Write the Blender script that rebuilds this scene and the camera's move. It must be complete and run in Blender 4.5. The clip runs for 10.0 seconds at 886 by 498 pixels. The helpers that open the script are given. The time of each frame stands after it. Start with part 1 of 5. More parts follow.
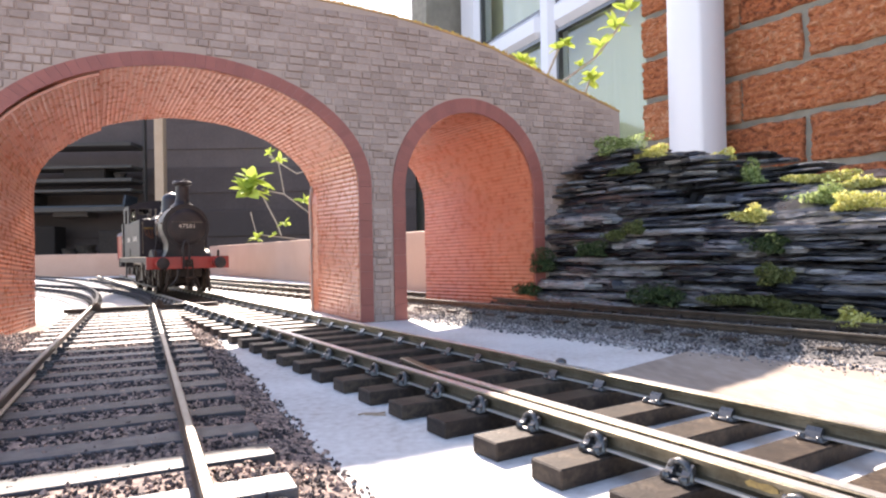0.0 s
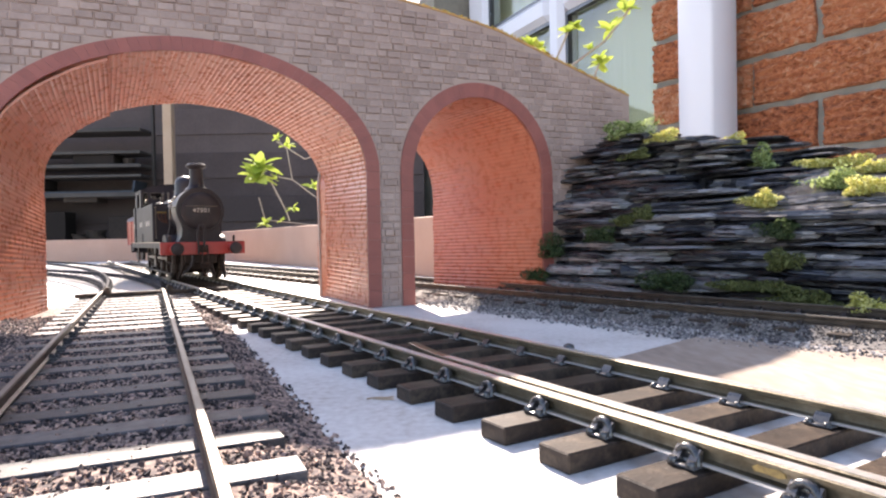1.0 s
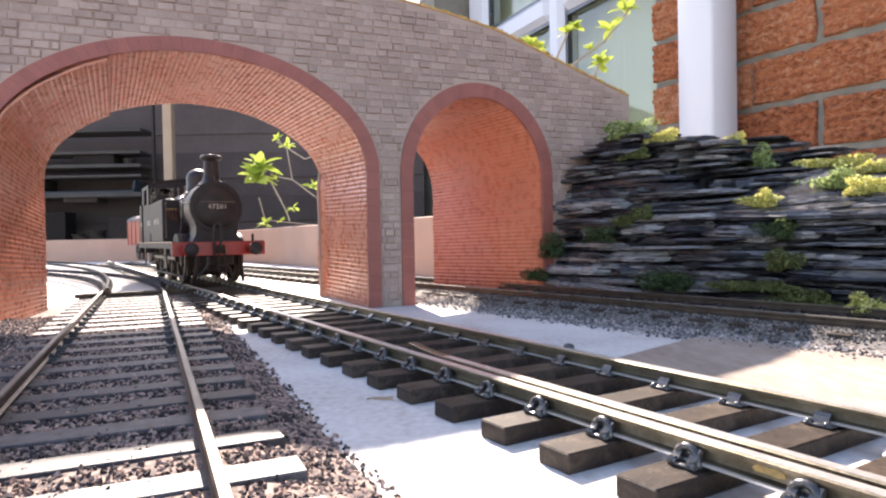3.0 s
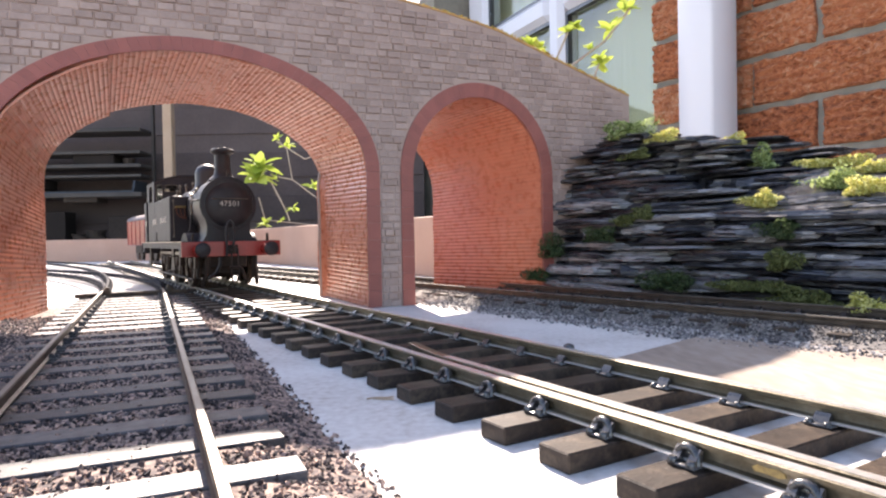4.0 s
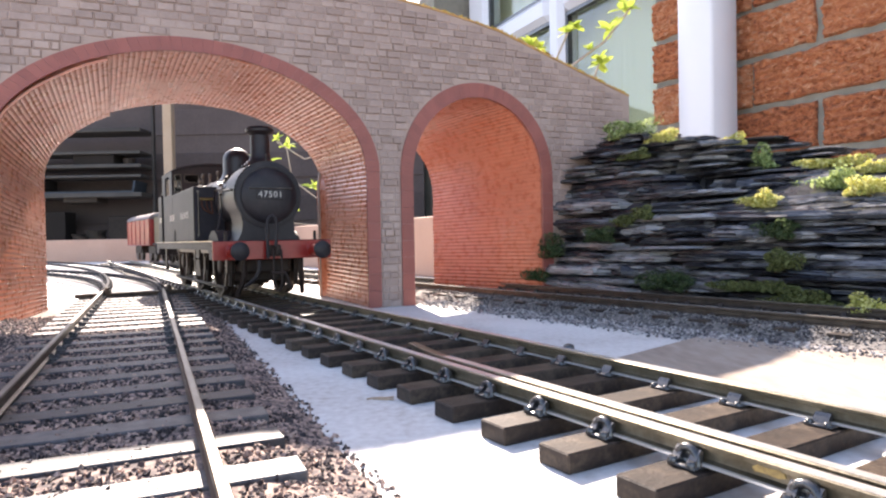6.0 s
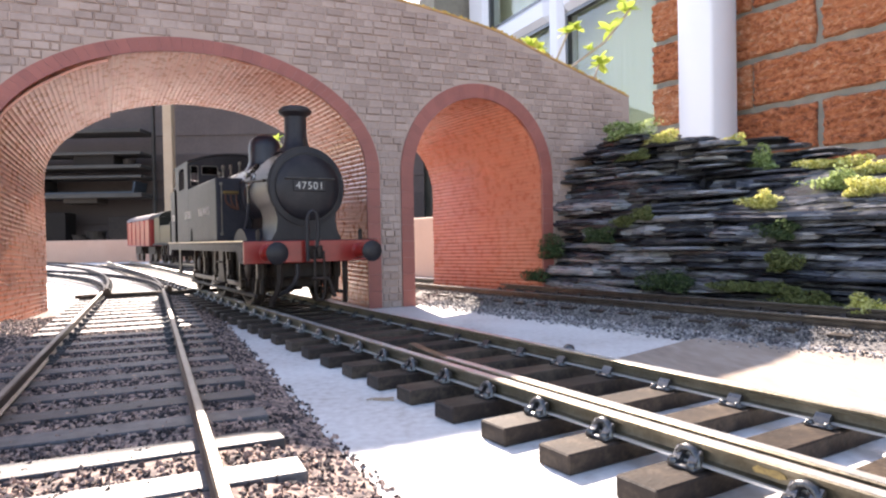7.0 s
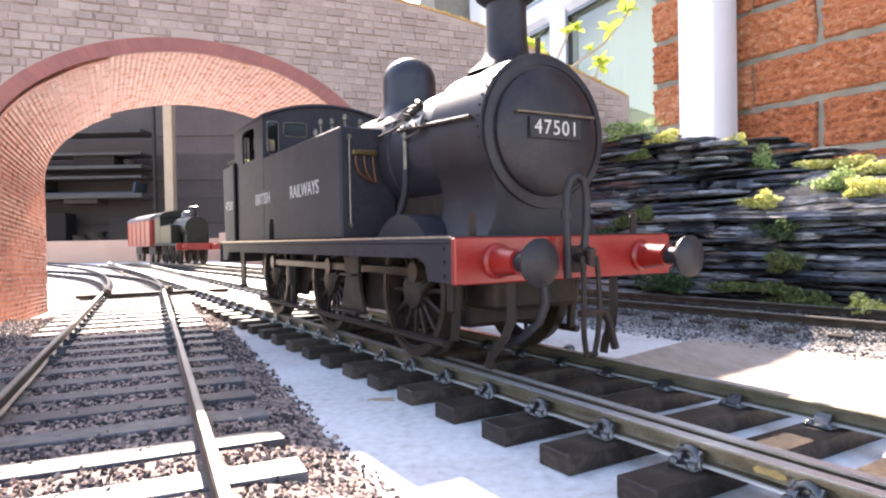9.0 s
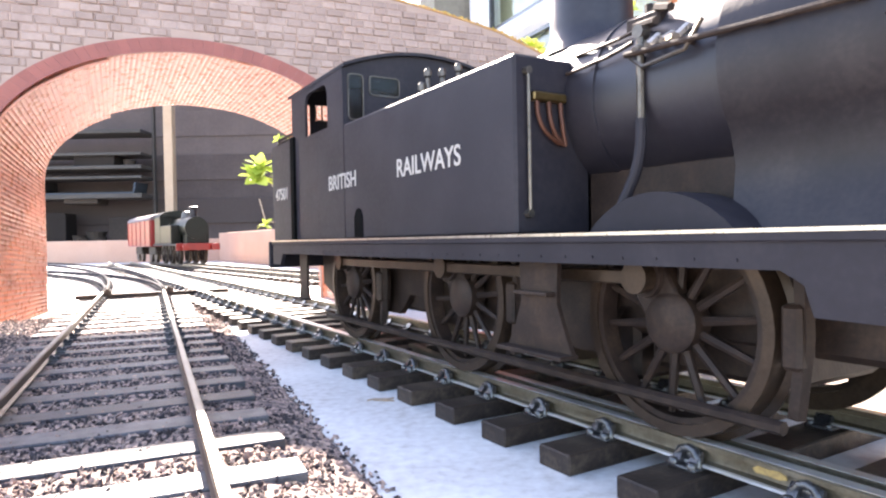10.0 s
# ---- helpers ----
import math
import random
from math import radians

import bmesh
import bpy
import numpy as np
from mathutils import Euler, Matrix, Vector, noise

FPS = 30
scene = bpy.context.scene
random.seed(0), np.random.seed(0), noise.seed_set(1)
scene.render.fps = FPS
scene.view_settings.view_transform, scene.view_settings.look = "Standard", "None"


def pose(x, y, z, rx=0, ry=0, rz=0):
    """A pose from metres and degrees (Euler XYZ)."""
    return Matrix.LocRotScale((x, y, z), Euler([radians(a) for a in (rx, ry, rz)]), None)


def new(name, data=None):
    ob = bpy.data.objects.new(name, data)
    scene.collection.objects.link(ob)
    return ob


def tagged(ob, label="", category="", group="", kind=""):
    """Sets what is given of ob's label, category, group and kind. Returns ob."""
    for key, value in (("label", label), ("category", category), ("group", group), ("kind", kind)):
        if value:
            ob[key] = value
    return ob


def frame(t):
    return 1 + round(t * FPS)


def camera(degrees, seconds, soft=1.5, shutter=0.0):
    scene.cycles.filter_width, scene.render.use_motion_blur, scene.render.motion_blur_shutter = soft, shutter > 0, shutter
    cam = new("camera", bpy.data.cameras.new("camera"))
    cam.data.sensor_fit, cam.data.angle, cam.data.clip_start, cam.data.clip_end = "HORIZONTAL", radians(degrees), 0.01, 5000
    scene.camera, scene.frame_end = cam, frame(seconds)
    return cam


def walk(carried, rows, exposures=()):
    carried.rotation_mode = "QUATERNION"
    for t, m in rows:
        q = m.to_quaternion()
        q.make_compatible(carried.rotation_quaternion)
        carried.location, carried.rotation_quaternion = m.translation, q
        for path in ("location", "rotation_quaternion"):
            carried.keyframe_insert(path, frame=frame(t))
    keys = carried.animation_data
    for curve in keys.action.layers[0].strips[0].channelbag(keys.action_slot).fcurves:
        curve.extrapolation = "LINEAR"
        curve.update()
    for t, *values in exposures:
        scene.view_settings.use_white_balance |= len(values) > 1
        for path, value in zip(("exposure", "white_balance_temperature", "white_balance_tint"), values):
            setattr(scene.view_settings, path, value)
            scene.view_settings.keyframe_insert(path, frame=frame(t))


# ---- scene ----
cam = camera(68.6, 10.0, soft=2.2)


def cam_pose(pitch, yaw):
    """The camera on its little stand, 35.5 mm over the board."""
    return Matrix.Translation((0, 0, 0.0355)) @ Matrix.Rotation(radians(yaw), 4, "Z") @ pose(0, 0, 0, 90 + pitch, 0, 0) @ Matrix.Rotation(radians(CAM_ROLL), 4, "Z")


CAM_PITCH, CAM_ROLL = -1.0, -1.06
CAM_ROWS = ((0.0, 1.28, -0.73), (0.1, 0.72, -0.66), (0.2, 0.16, -0.42), (0.3, 0.0, -0.36), (0.4, 0.0, -0.24),
            (0.5, 0.0, -0.15), (0.7, 0.0, -0.02), (0.9, 0.0, 0.0), (1.0, 0.0, 0.0), (5.5, 0.0, 0.0), (7.0, 0.07, 0.0),
            (9.0, 0.1, 0.03), (10.0, 0.12, 0.03))
walk(cam, [(t, cam_pose(CAM_PITCH + a, b)) for t, a, b in CAM_ROWS],
     exposures=[(t, e + 1.75, 7200, 19) for t, e in ((0.0, 0.1), (0.5, 0.0), (4.5, 0.0), (5.5, 0.12), (7.0, 0.2), (7.5, 0.25), (8.0, 0.34), (8.5, 0.47), (9.0, 0.70), (9.5, 0.9), (10.0, 1.08))])

# ---- world and sun ----
SUN_WAY = Vector((0.35, -1.28, -1.0)).normalized()
world = bpy.data.worlds.new("world")
scene.world = world
world.use_nodes = True
wn = world.node_tree.nodes
sky = wn.new("ShaderNodeTexSky")
sky.sky_type, sky.sun_disc = "NISHITA", False
sky.sun_elevation = math.asin(-SUN_WAY.z)
sky.sun_rotation = math.atan2(-SUN_WAY.x, -SUN_WAY.y)
world.node_tree.links.new(sky.outputs[0], wn["Background"].inputs[0])
wn["Background"].inputs[1].default_value = 0.15
sun = new("sun", bpy.data.lights.new("sun", "SUN"))
sun.data.energy, sun.data.angle, sun.data.color = 5.0, radians(0.6), (1.0, 0.95, 0.87)
sun.matrix_world = SUN_WAY.to_track_quat("-Z", "Y").to_matrix().to_4x4()


# ---- materials ----
def material(name, colors, rough=0.7, scale=400.0, fine=2500.0, bump=0.3, metal=0.0, vary=0.0, spec=0.5, dist=0.0004, island=0.0, stretch=None):
    """A procedural surface: two scales of noise run through a colour ramp, with relief; vary: by piece."""
    m = bpy.data.materials.new(name)
    m.use_nodes = True
    n, l = m.node_tree.nodes, m.node_tree.links
    b = n["Principled BSDF"]
    tc = n.new("ShaderNodeTexCoord")
    a1, a2 = n.new("ShaderNodeTexNoise"), n.new("ShaderNodeTexNoise")
    for a, s in ((a1, scale), (a2, fine)):
        a.inputs["Scale"].default_value, a.inputs["Detail"].default_value = s, 5
        if stretch:
            mp = n.new("ShaderNodeMapping")
            mp.inputs["Scale"].default_value = stretch
            l.new(tc.outputs["Object"], mp.inputs["Vector"])
            l.new(mp.outputs["Vector"], a.inputs["Vector"])
        else:
            l.new(tc.outputs["Object"], a.inputs["Vector"])
    mix = n.new("ShaderNodeMath")
    mix.operation = "MULTIPLY_ADD"
    mix.inputs[1].default_value = 0.4
    l.new(a2.outputs["Fac"], mix.inputs[0])
    sc = n.new("ShaderNodeMath")
    sc.operation = "MULTIPLY"
    sc.inputs[1].default_value = 0.6
    l.new(a1.outputs["Fac"], sc.inputs[0])
    l.new(sc.outputs[0], mix.inputs[2])
    ramp = n.new("ShaderNodeValToRGB")
    e = ramp.color_ramp.elements
    while len(e) < len(colors):
        e.new(0.5)
    for i, c in enumerate(colors):
        e[i].position = 0.32 + 0.36 * i / max(1, len(colors) - 1)
        e[i].color = (*c, 1)
    last = mix.outputs[0]
    for node, socket, amount in (("ShaderNodeObjectInfo", "Random", vary), ("ShaderNodeNewGeometry", "Random Per Island", island)):
        if amount:
            o = n.new(node)
            w = n.new("ShaderNodeMath")
            w.operation = "MULTIPLY_ADD"
            w.inputs[1].default_value = amount
            l.new(o.outputs[socket], w.inputs[0])
            s2 = n.new("ShaderNodeMath")
            s2.operation = "SUBTRACT"
            s2.inputs[1].default_value = amount / 2
            l.new(last, s2.inputs[0])
            l.new(s2.outputs[0], w.inputs[2])
            last = w.outputs[0]
    l.new(last, ramp.inputs[0])
    l.new(ramp.outputs[0], b.inputs["Base Color"])
    r = n.new("ShaderNodeMapRange")
    r.inputs[3].default_value, r.inputs[4].default_value = max(0.03, rough - 0.12), min(1, rough + 0.12)
    l.new(a2.outputs["Fac"], r.inputs[0])
    l.new(r.outputs[0], b.inputs["Roughness"])
    b.inputs["Metallic"].default_value = metal
    b.inputs["Specular IOR Level"].default_value = spec
    if bump:
        bp = n.new("ShaderNodeBump")
        bp.inputs["Strength"].default_value, bp.inputs["Distance"].default_value = bump, dist
        l.new(mix.outputs[0], bp.inputs["Height"])
        l.new(bp.outputs[0], b.inputs["Normal"])
    return m


M_BOARD = material("painted_board", [(0.36, 0.32, 0.28), (0.52, 0.50, 0.48), (0.62, 0.61, 0.59), (0.68, 0.67, 0.65)], 0.75, 22, 500, 0.3)
M_STONE = material("cream_stone_sheet", [(0.235, 0.163, 0.136), (0.285, 0.202, 0.172), (0.345, 0.252, 0.215)], 0.55, 60, 500, 0.5, vary=0.3)
M_STONE_F = material("cream_stone_facing", [(0.235, 0.163, 0.136), (0.285, 0.202, 0.172), (0.345, 0.252, 0.215)], 0.55, 60, 500, 0.5, island=0.3)
M_STONE_JOINT = material("cream_stone_joint", [(0.30, 0.215, 0.18), (0.37, 0.272, 0.228)], 0.7, 60, 900, 0.2)
# coping and moss crumbs: orange of the sunlit rim mixed into both colours
M_COPING = material("sunlit_mossy_coping", [(0.34, 0.20, 0.10), (0.46, 0.25, 0.09), (0.52, 0.36, 0.16)], 0.8, 90, 900, 0.4)
M_CRUMB = material("sunlit_orange_moss", [(0.40, 0.26, 0.06), (0.56, 0.36, 0.10), (0.50, 0.46, 0.14)], 0.9, 300, 2500, 0.2, island=0.5, spec=0.2)
M_RED = material("red_brick_sheet", [(0.40, 0.118, 0.063), (0.47, 0.152, 0.083), (0.54, 0.20, 0.118)], 0.29, 30, 260, 0.05, vary=0.08, spec=0.6, dist=0.0008)
M_RING = material("red_arch_ring", [(0.20, 0.05, 0.038), (0.27, 0.073, 0.054)], 0.5, 100, 900, 0.2, vary=0.2)
M_SLEEPER = material("dark_sleeper", [(0.014, 0.010, 0.0085), (0.036, 0.025, 0.019), (0.092, 0.066, 0.046)], 0.55, 160, 1300, 0.6, vary=0.14, spec=0.25)
M_SLEEPER_G = material("weathered_sleeper", [(0.020, 0.020, 0.024), (0.038, 0.038, 0.043), (0.10, 0.097, 0.10)], 0.55, 300, 2500, 0.4, vary=0.25)
M_CHAIR = material("black_chair", [(0.016, 0.016, 0.018), (0.035, 0.034, 0.035)], 0.3, 600, 3000, 0.05, spec=0.8)
cb = M_CHAIR.node_tree.nodes["Principled BSDF"]
cb.inputs["Coat Weight"].default_value, cb.inputs["Coat Roughness"].default_value, cb.inputs["Coat IOR"].default_value = 0.3, 0.2, 1.5
M_RAIL = material("nickel_rail", [(0.12, 0.099, 0.066), (0.24, 0.208, 0.152)], 0.38, 150, 1500, 0.1, metal=0.8)
# polished metal, paled further so sun glare and sky reflection sit in its colour
M_RAIL_GLINT = material("polished_rail_glint", [(0.70, 0.69, 0.67), (0.82, 0.81, 0.80)], 0.33, 150, 1500, 0.05, metal=0.75)
M_RAIL_WORN = material("worn_running_surface", [(0.16, 0.145, 0.12), (0.29, 0.27, 0.235)], 0.42, 150, 1500, 0.05, metal=0.4)
M_RAIL_RUST = material("weathered_rail", [(0.05, 0.036, 0.028), (0.115, 0.088, 0.067)], 0.4, 200, 1500, 0.15, metal=0.6)
M_BALLAST = material("mixed_ballast", [(0.03, 0.024, 0.0255), (0.092, 0.067, 0.064), (0.43, 0.30, 0.24)], 0.9, 500, 3000, 0.3, island=0.55)
M_BALLAST_G = material("grey_ballast", [(0.055, 0.052, 0.056), (0.16, 0.15, 0.15), (0.42, 0.39, 0.37)], 0.9, 500, 3000, 0.3, island=0.5)
M_SLATE = material("dark_slate", [(0.009, 0.0095, 0.014), (0.032, 0.034, 0.043), (0.28, 0.275, 0.28)], 0.3, 70, 420, 1.0, vary=0.24, spec=0.75, dist=0.0009, stretch=(0.5, 0.5, 4.0))
M_HOUSE = material("house_brick", [(0.18, 0.05, 0.023), (0.58, 0.172, 0.066), (0.72, 0.27, 0.12), (0.80, 0.46, 0.28)], 0.9, 110, 420, 1.0, vary=0.14, dist=0.03, stretch=(0.9, 1, 1.25))
M_MORTAR = material("grey_mortar", [(0.15, 0.14, 0.115), (0.25, 0.235, 0.195)], 0.9, 40, 500, 0.5, dist=0.002)
M_UPVC = material("white_plastic", [(0.56, 0.57, 0.61), (0.59, 0.60, 0.64)], 0.35, 4, 6, 0.0)
M_DARKWOOD = material("dark_fence_wood", [(0.045, 0.033, 0.031), (0.068, 0.05, 0.048), (0.095, 0.073, 0.068)], 0.85, 8, 120, 0.3, vary=0.4)
M_TAN = material("tan_timber", [(0.34, 0.24, 0.16), (0.44, 0.32, 0.22)], 0.7, 20, 300, 0.2)
M_PEACH = material("peach_board", [(0.46, 0.27, 0.19), (0.54, 0.33, 0.24)], 0.7, 20, 300, 0.1)
M_PAVING = material("patio", [(0.28, 0.26, 0.24), (0.4, 0.38, 0.35)], 0.9, 3, 40, 0.3)


# ---- building helpers ----
def part(name, bm, mat, parent=None, label="", smooth=0.0, m=None):
    """Links a bmesh drawn in millimetres as one mesh object."""
    bmesh.ops.scale(bm, vec=(0.001, 0.001, 0.001), verts=bm.verts)
    me = bpy.data.meshes.new(name)
    bm.to_mesh(me)
    bm.free()
    if smooth:
        for p in me.polygons:
            p.use_smooth = True
        me.set_sharp_from_angle(angle=radians(smooth))
    me.materials.append(mat)
    ob = new(name, me)
    if parent:
        ob.parent = parent
    if m:
        ob.matrix_basis = m
    return tagged(ob, label=label)


def mm(x, y, z, rz=0.0):
    return pose(x / 1000, y / 1000, z / 1000, 0, 0, rz)


def piece(name, me, parent, m):
    ob = new(name, me)
    ob.parent = parent
    ob.matrix_basis = m
    return ob


def box(bm, x0, x1, y0, y1, z0, z1, bevel=0.0, m=None):
    made = bmesh.ops.create_cube(bm, size=1)
    vs = made["verts"]
    for v in vs:
        v.co = Vector(((x0 + x1) / 2 + v.co.x * (x1 - x0), (y0 + y1) / 2 + v.co.y * (y1 - y0), (z0 + z1) / 2 + v.co.z * (z1 - z0)))
    if bevel:
        es = list({e for v in vs for e in v.link_edges})
        vs = bmesh.ops.bevel(bm, geom=es, offset=bevel, segments=1, affect="EDGES")["verts"]
    if m:
        bmesh.ops.transform(bm, matrix=m, verts=vs)
    return vs


def rod(bm, a, b, r, n=10, r2=None):
    a, b = Vector(a), Vector(b)
    d = b - a
    made = bmesh.ops.create_cone(bm, cap_ends=True, segments=n, radius1=r, radius2=r if r2 is None else r2, depth=d.length)
    bmesh.ops.transform(bm, matrix=Matrix.Translation((a + b) / 2) @ d.to_track_quat("Z", "Y").to_matrix().to_4x4(), verts=made["verts"])


def pipe(bm, pts, r, n=8):
    """A round bar through several points."""
    rings = []
    for i, p in enumerate(pts):
        d = (Vector(pts[min(i + 1, len(pts) - 1)]) - Vector(pts[max(i - 1, 0)])).normalized()
        q = d.to_track_quat("Z", "Y") if i == 0 else last.rotation_difference(d) @ q
        last = d
        rings.append([bm.verts.new(Vector(p) + q @ Vector((r * math.cos(k * 2 * math.pi / n), r * math.sin(k * 2 * math.pi / n), 0))) for k in range(n)])
    for a, b in zip(rings, rings[1:]):
        for k in range(n):
            bm.faces.new((a[k], a[(k + 1) % n], b[(k + 1) % n], b[k]))
    bm.faces.new(rings[0][::-1])
    bm.faces.new(rings[-1])


def prism(bm, outline, d0, d1, axes="xz"):
    """Extrudes an outline drawn in two axes from d0 to d1 along the third."""
    def at(p, d):
        return {"xz": (p[0], d, p[1]), "yz": (d, p[0], p[1]), "xy": (p[0], p[1], d)}[axes]
    a = [bm.verts.new(at(p, d0)) for p in outline]
    b = [bm.verts.new(at(p, d1)) for p in outline]
    k = len(outline)
    bm.faces.new(a)
    bm.faces.new(b[::-1])
    for i in range(k):
        bm.faces.new((a[i], b[i], b[(i + 1) % k], a[(i + 1) % k]))
    bmesh.ops.recalc_face_normals(bm, faces=bm.faces)


def turned(bm, profile, n=24, m=None):
    """Turns (radius, height) pairs round the z axis."""
    rings = [[bm.verts.new((r * math.cos(2 * math.pi * k / n), r * math.sin(2 * math.pi * k / n), z)) for k in range(n)] for r, z in profile]
    for a, b in zip(rings, rings[1:]):
        for k in range(n):
            bm.faces.new((a[k], a[(k + 1) % n], b[(k + 1) % n], b[k]))
    bm.faces.new(rings[0][::-1])
    bm.faces.new(rings[-1])
    if m:
        bmesh.ops.transform(bm, matrix=m, verts=[v for r in rings for v in r])


def empty(name, m, **tags):
    ob = new(name)
    ob.empty_display_size = 0.01
    ob.matrix_basis = m
    return tagged(ob, **tags)


def line_point(line, s, off=0.0):
    """A point s mm along a straight track, off mm to its right looking away, and its heading."""
    x, y, a = line
    t = radians(a)
    return x + s * math.sin(t) + off * math.cos(t), y + s * math.cos(t) - off * math.sin(t)


# ---- ground, baseboard ----
MAIN = (41.0, 113.2, -30.9)
BACK_LINE = (62.5, 335.0, -35.8)
SIDING = (-73.0, 138.0, -24.3)

bm = bmesh.new()
box(bm, -60000, 60000, -60000, 60000, -960, -900)
tagged(part("ground", bm, M_PAVING), "grey paved garden ground far below the table", "ground", kind="structure")
bm = bmesh.new()
box(bm, -1500, 330, -250, 1500, -18, 0)
for x in (-1450, 240):
    for y in (-200, 1400):
        box(bm, x, x + 70, y, y + 70, -900, -18)
tagged(part("baseboard", bm, M_BOARD), "pale grey painted baseboard carrying the model railway", "baseboard", kind="structure")

# ---- bridge ----
BRIDGE = pose(-0.0314, 0.337, 0, 0, 0, 24)   # x along the face, y along the tunnels, mm from the pier
DEPTH = 86.0
SEAM = 80.0   # where two sheets of the face meet


def arch(cx, a, spring, b, n=28, z0=0.0):
    pts = [(cx - a, z0)]
    pts += [(cx - a * math.cos(math.pi * k / n), spring + b * math.sin(math.pi * k / n)) for k in range(n + 1)]
    return pts + [(cx + a, z0)]


def parapet(u):
    return 163.5 - 0.00091 * (u + 50) ** 2 if u < 72 else 150.0 - 0.335 * (u - 72) + 0.0001 * (u - 72) ** 2


def in_arch(u, z, cx, a, spring, b):
    return abs(u - cx) < a and (z < spring or ((u - cx) / a) ** 2 + ((z - spring) / b) ** 2 < 1)


def clear(u0, u1, z0, z1):
    """Whether a stone lies wholly on the wall, outside both rings and under the parapet."""
    for u in (u0, (u0 + u1) / 2, u1):
        for z in (z0, z1):
            if in_arch(u, z, -90, 89.3, 70, 59.8) or in_arch(u, z, 57.6, 47.3, 69, 51.8) or z > parapet(u) - 0.4:
                return False
    return True


def stone_mesh(w, h, d, cut=0.35):
    bm = bmesh.new()
    a = [bm.verts.new(p) for p in ((0, 0, 0), (w, 0, 0), (w, 0, h), (0, 0, h))]
    b = [bm.verts.new(p) for p in ((cut, -d, cut), (w - cut, -d, cut), (w - cut, -d, h - cut), (cut, -d, h - cut))]
    bm.faces.new(b)
    for i in range(4):
        bm.faces.new((a[i], a[(i + 1) % 4], b[(i + 1) % 4], b[i]))
    return bm


def ribbed(front, back, k0, k1, lift, pitch=2.35, depth=0.36, skew=0.0):
    """A lining sheet between two outlines, with rounded brick courses standing proud along the tunnel."""
    def length(o):
        t = [0.0]
        for p, q in zip(o, o[1:]):
            t.append(t[-1] + math.hypot(q[0] - p[0], q[1] - p[1]))
        return t

    def at(o, t, f):
        d = f * t[-1]
        i = max(k for k in range(len(t)) if t[k] <= d + 1e-9)
        i = min(i, len(o) - 2)
        g = (d - t[i]) / max(1e-9, t[i + 1] - t[i])
        p, q = o[i], o[i + 1]
        n = Vector((q[1] - p[1], -(q[0] - p[0]))).normalized()
        return Vector((p[0] + (q[0] - p[0]) * g, p[1] + (q[1] - p[1]) * g)), n
    tf, tb = length(front), length(back)
    count = int(tf[-1] / pitch)
    steps = 12
    bm = bmesh.new()
    inner, outer = [], []
    for i in range(int(count * k0), int(count * k1)):
        for g, d in ((0.0, depth), (0.12, depth * 0.85), (0.3, 0.08), (0.56, 0.0), (0.84, 0.1)):
            f = (i + g) / count
            (p, n), (q, m) = at(front, tf, f), at(back, tb, min(1.0, max(0.0, f + skew * math.sin(math.pi * f))))
            ragged = 0.9 * noise.noise(Vector((f * 90, 0, 0))) + 0.5 * noise.noise(Vector((f * 310, 2, 0)))
            rows = [], []
            for j in range(steps + 1):
                y = j / steps
                c = p.lerp(q, y)
                w = noise.noise(Vector((c.x * 0.05, c.y * 0.05, y * 3))) * 0.6 + noise.noise(Vector((c.x * 0.11, c.y * 0.11, y * 7))) * 0.18
                yy = 1.2 + (DEPTH - 0.8) * y + (ragged if j == steps else 0)
                for row, e in zip(rows, (lift + w - d, lift + w - 1.1)):
                    v = c + n * e
                    row.append(bm.verts.new((v.x, yy, v.y)))
            inner.append(rows[0])
            outer.append(rows[1])
    for r in range(len(inner) - 1):
        for j in range(steps):
            bm.faces.new((inner[r][j], inner[r + 1][j], inner[r + 1][j + 1], inner[r][j + 1]))
            bm.faces.new((outer[r][j], outer[r][j + 1], outer[r + 1][j + 1], outer[r + 1][j]))
        for j in (0, steps):
            bm.faces.new((inner[r][j], outer[r][j], outer[r + 1][j], inner[r + 1][j]))
    for r in (0, -1):
        for j in range(steps):
            bm.faces.new((inner[r][j], inner[r][j + 1], outer[r][j + 1], outer[r][j]))
    bmesh.ops.recalc_face_normals(bm, faces=bm.faces)
    return bm


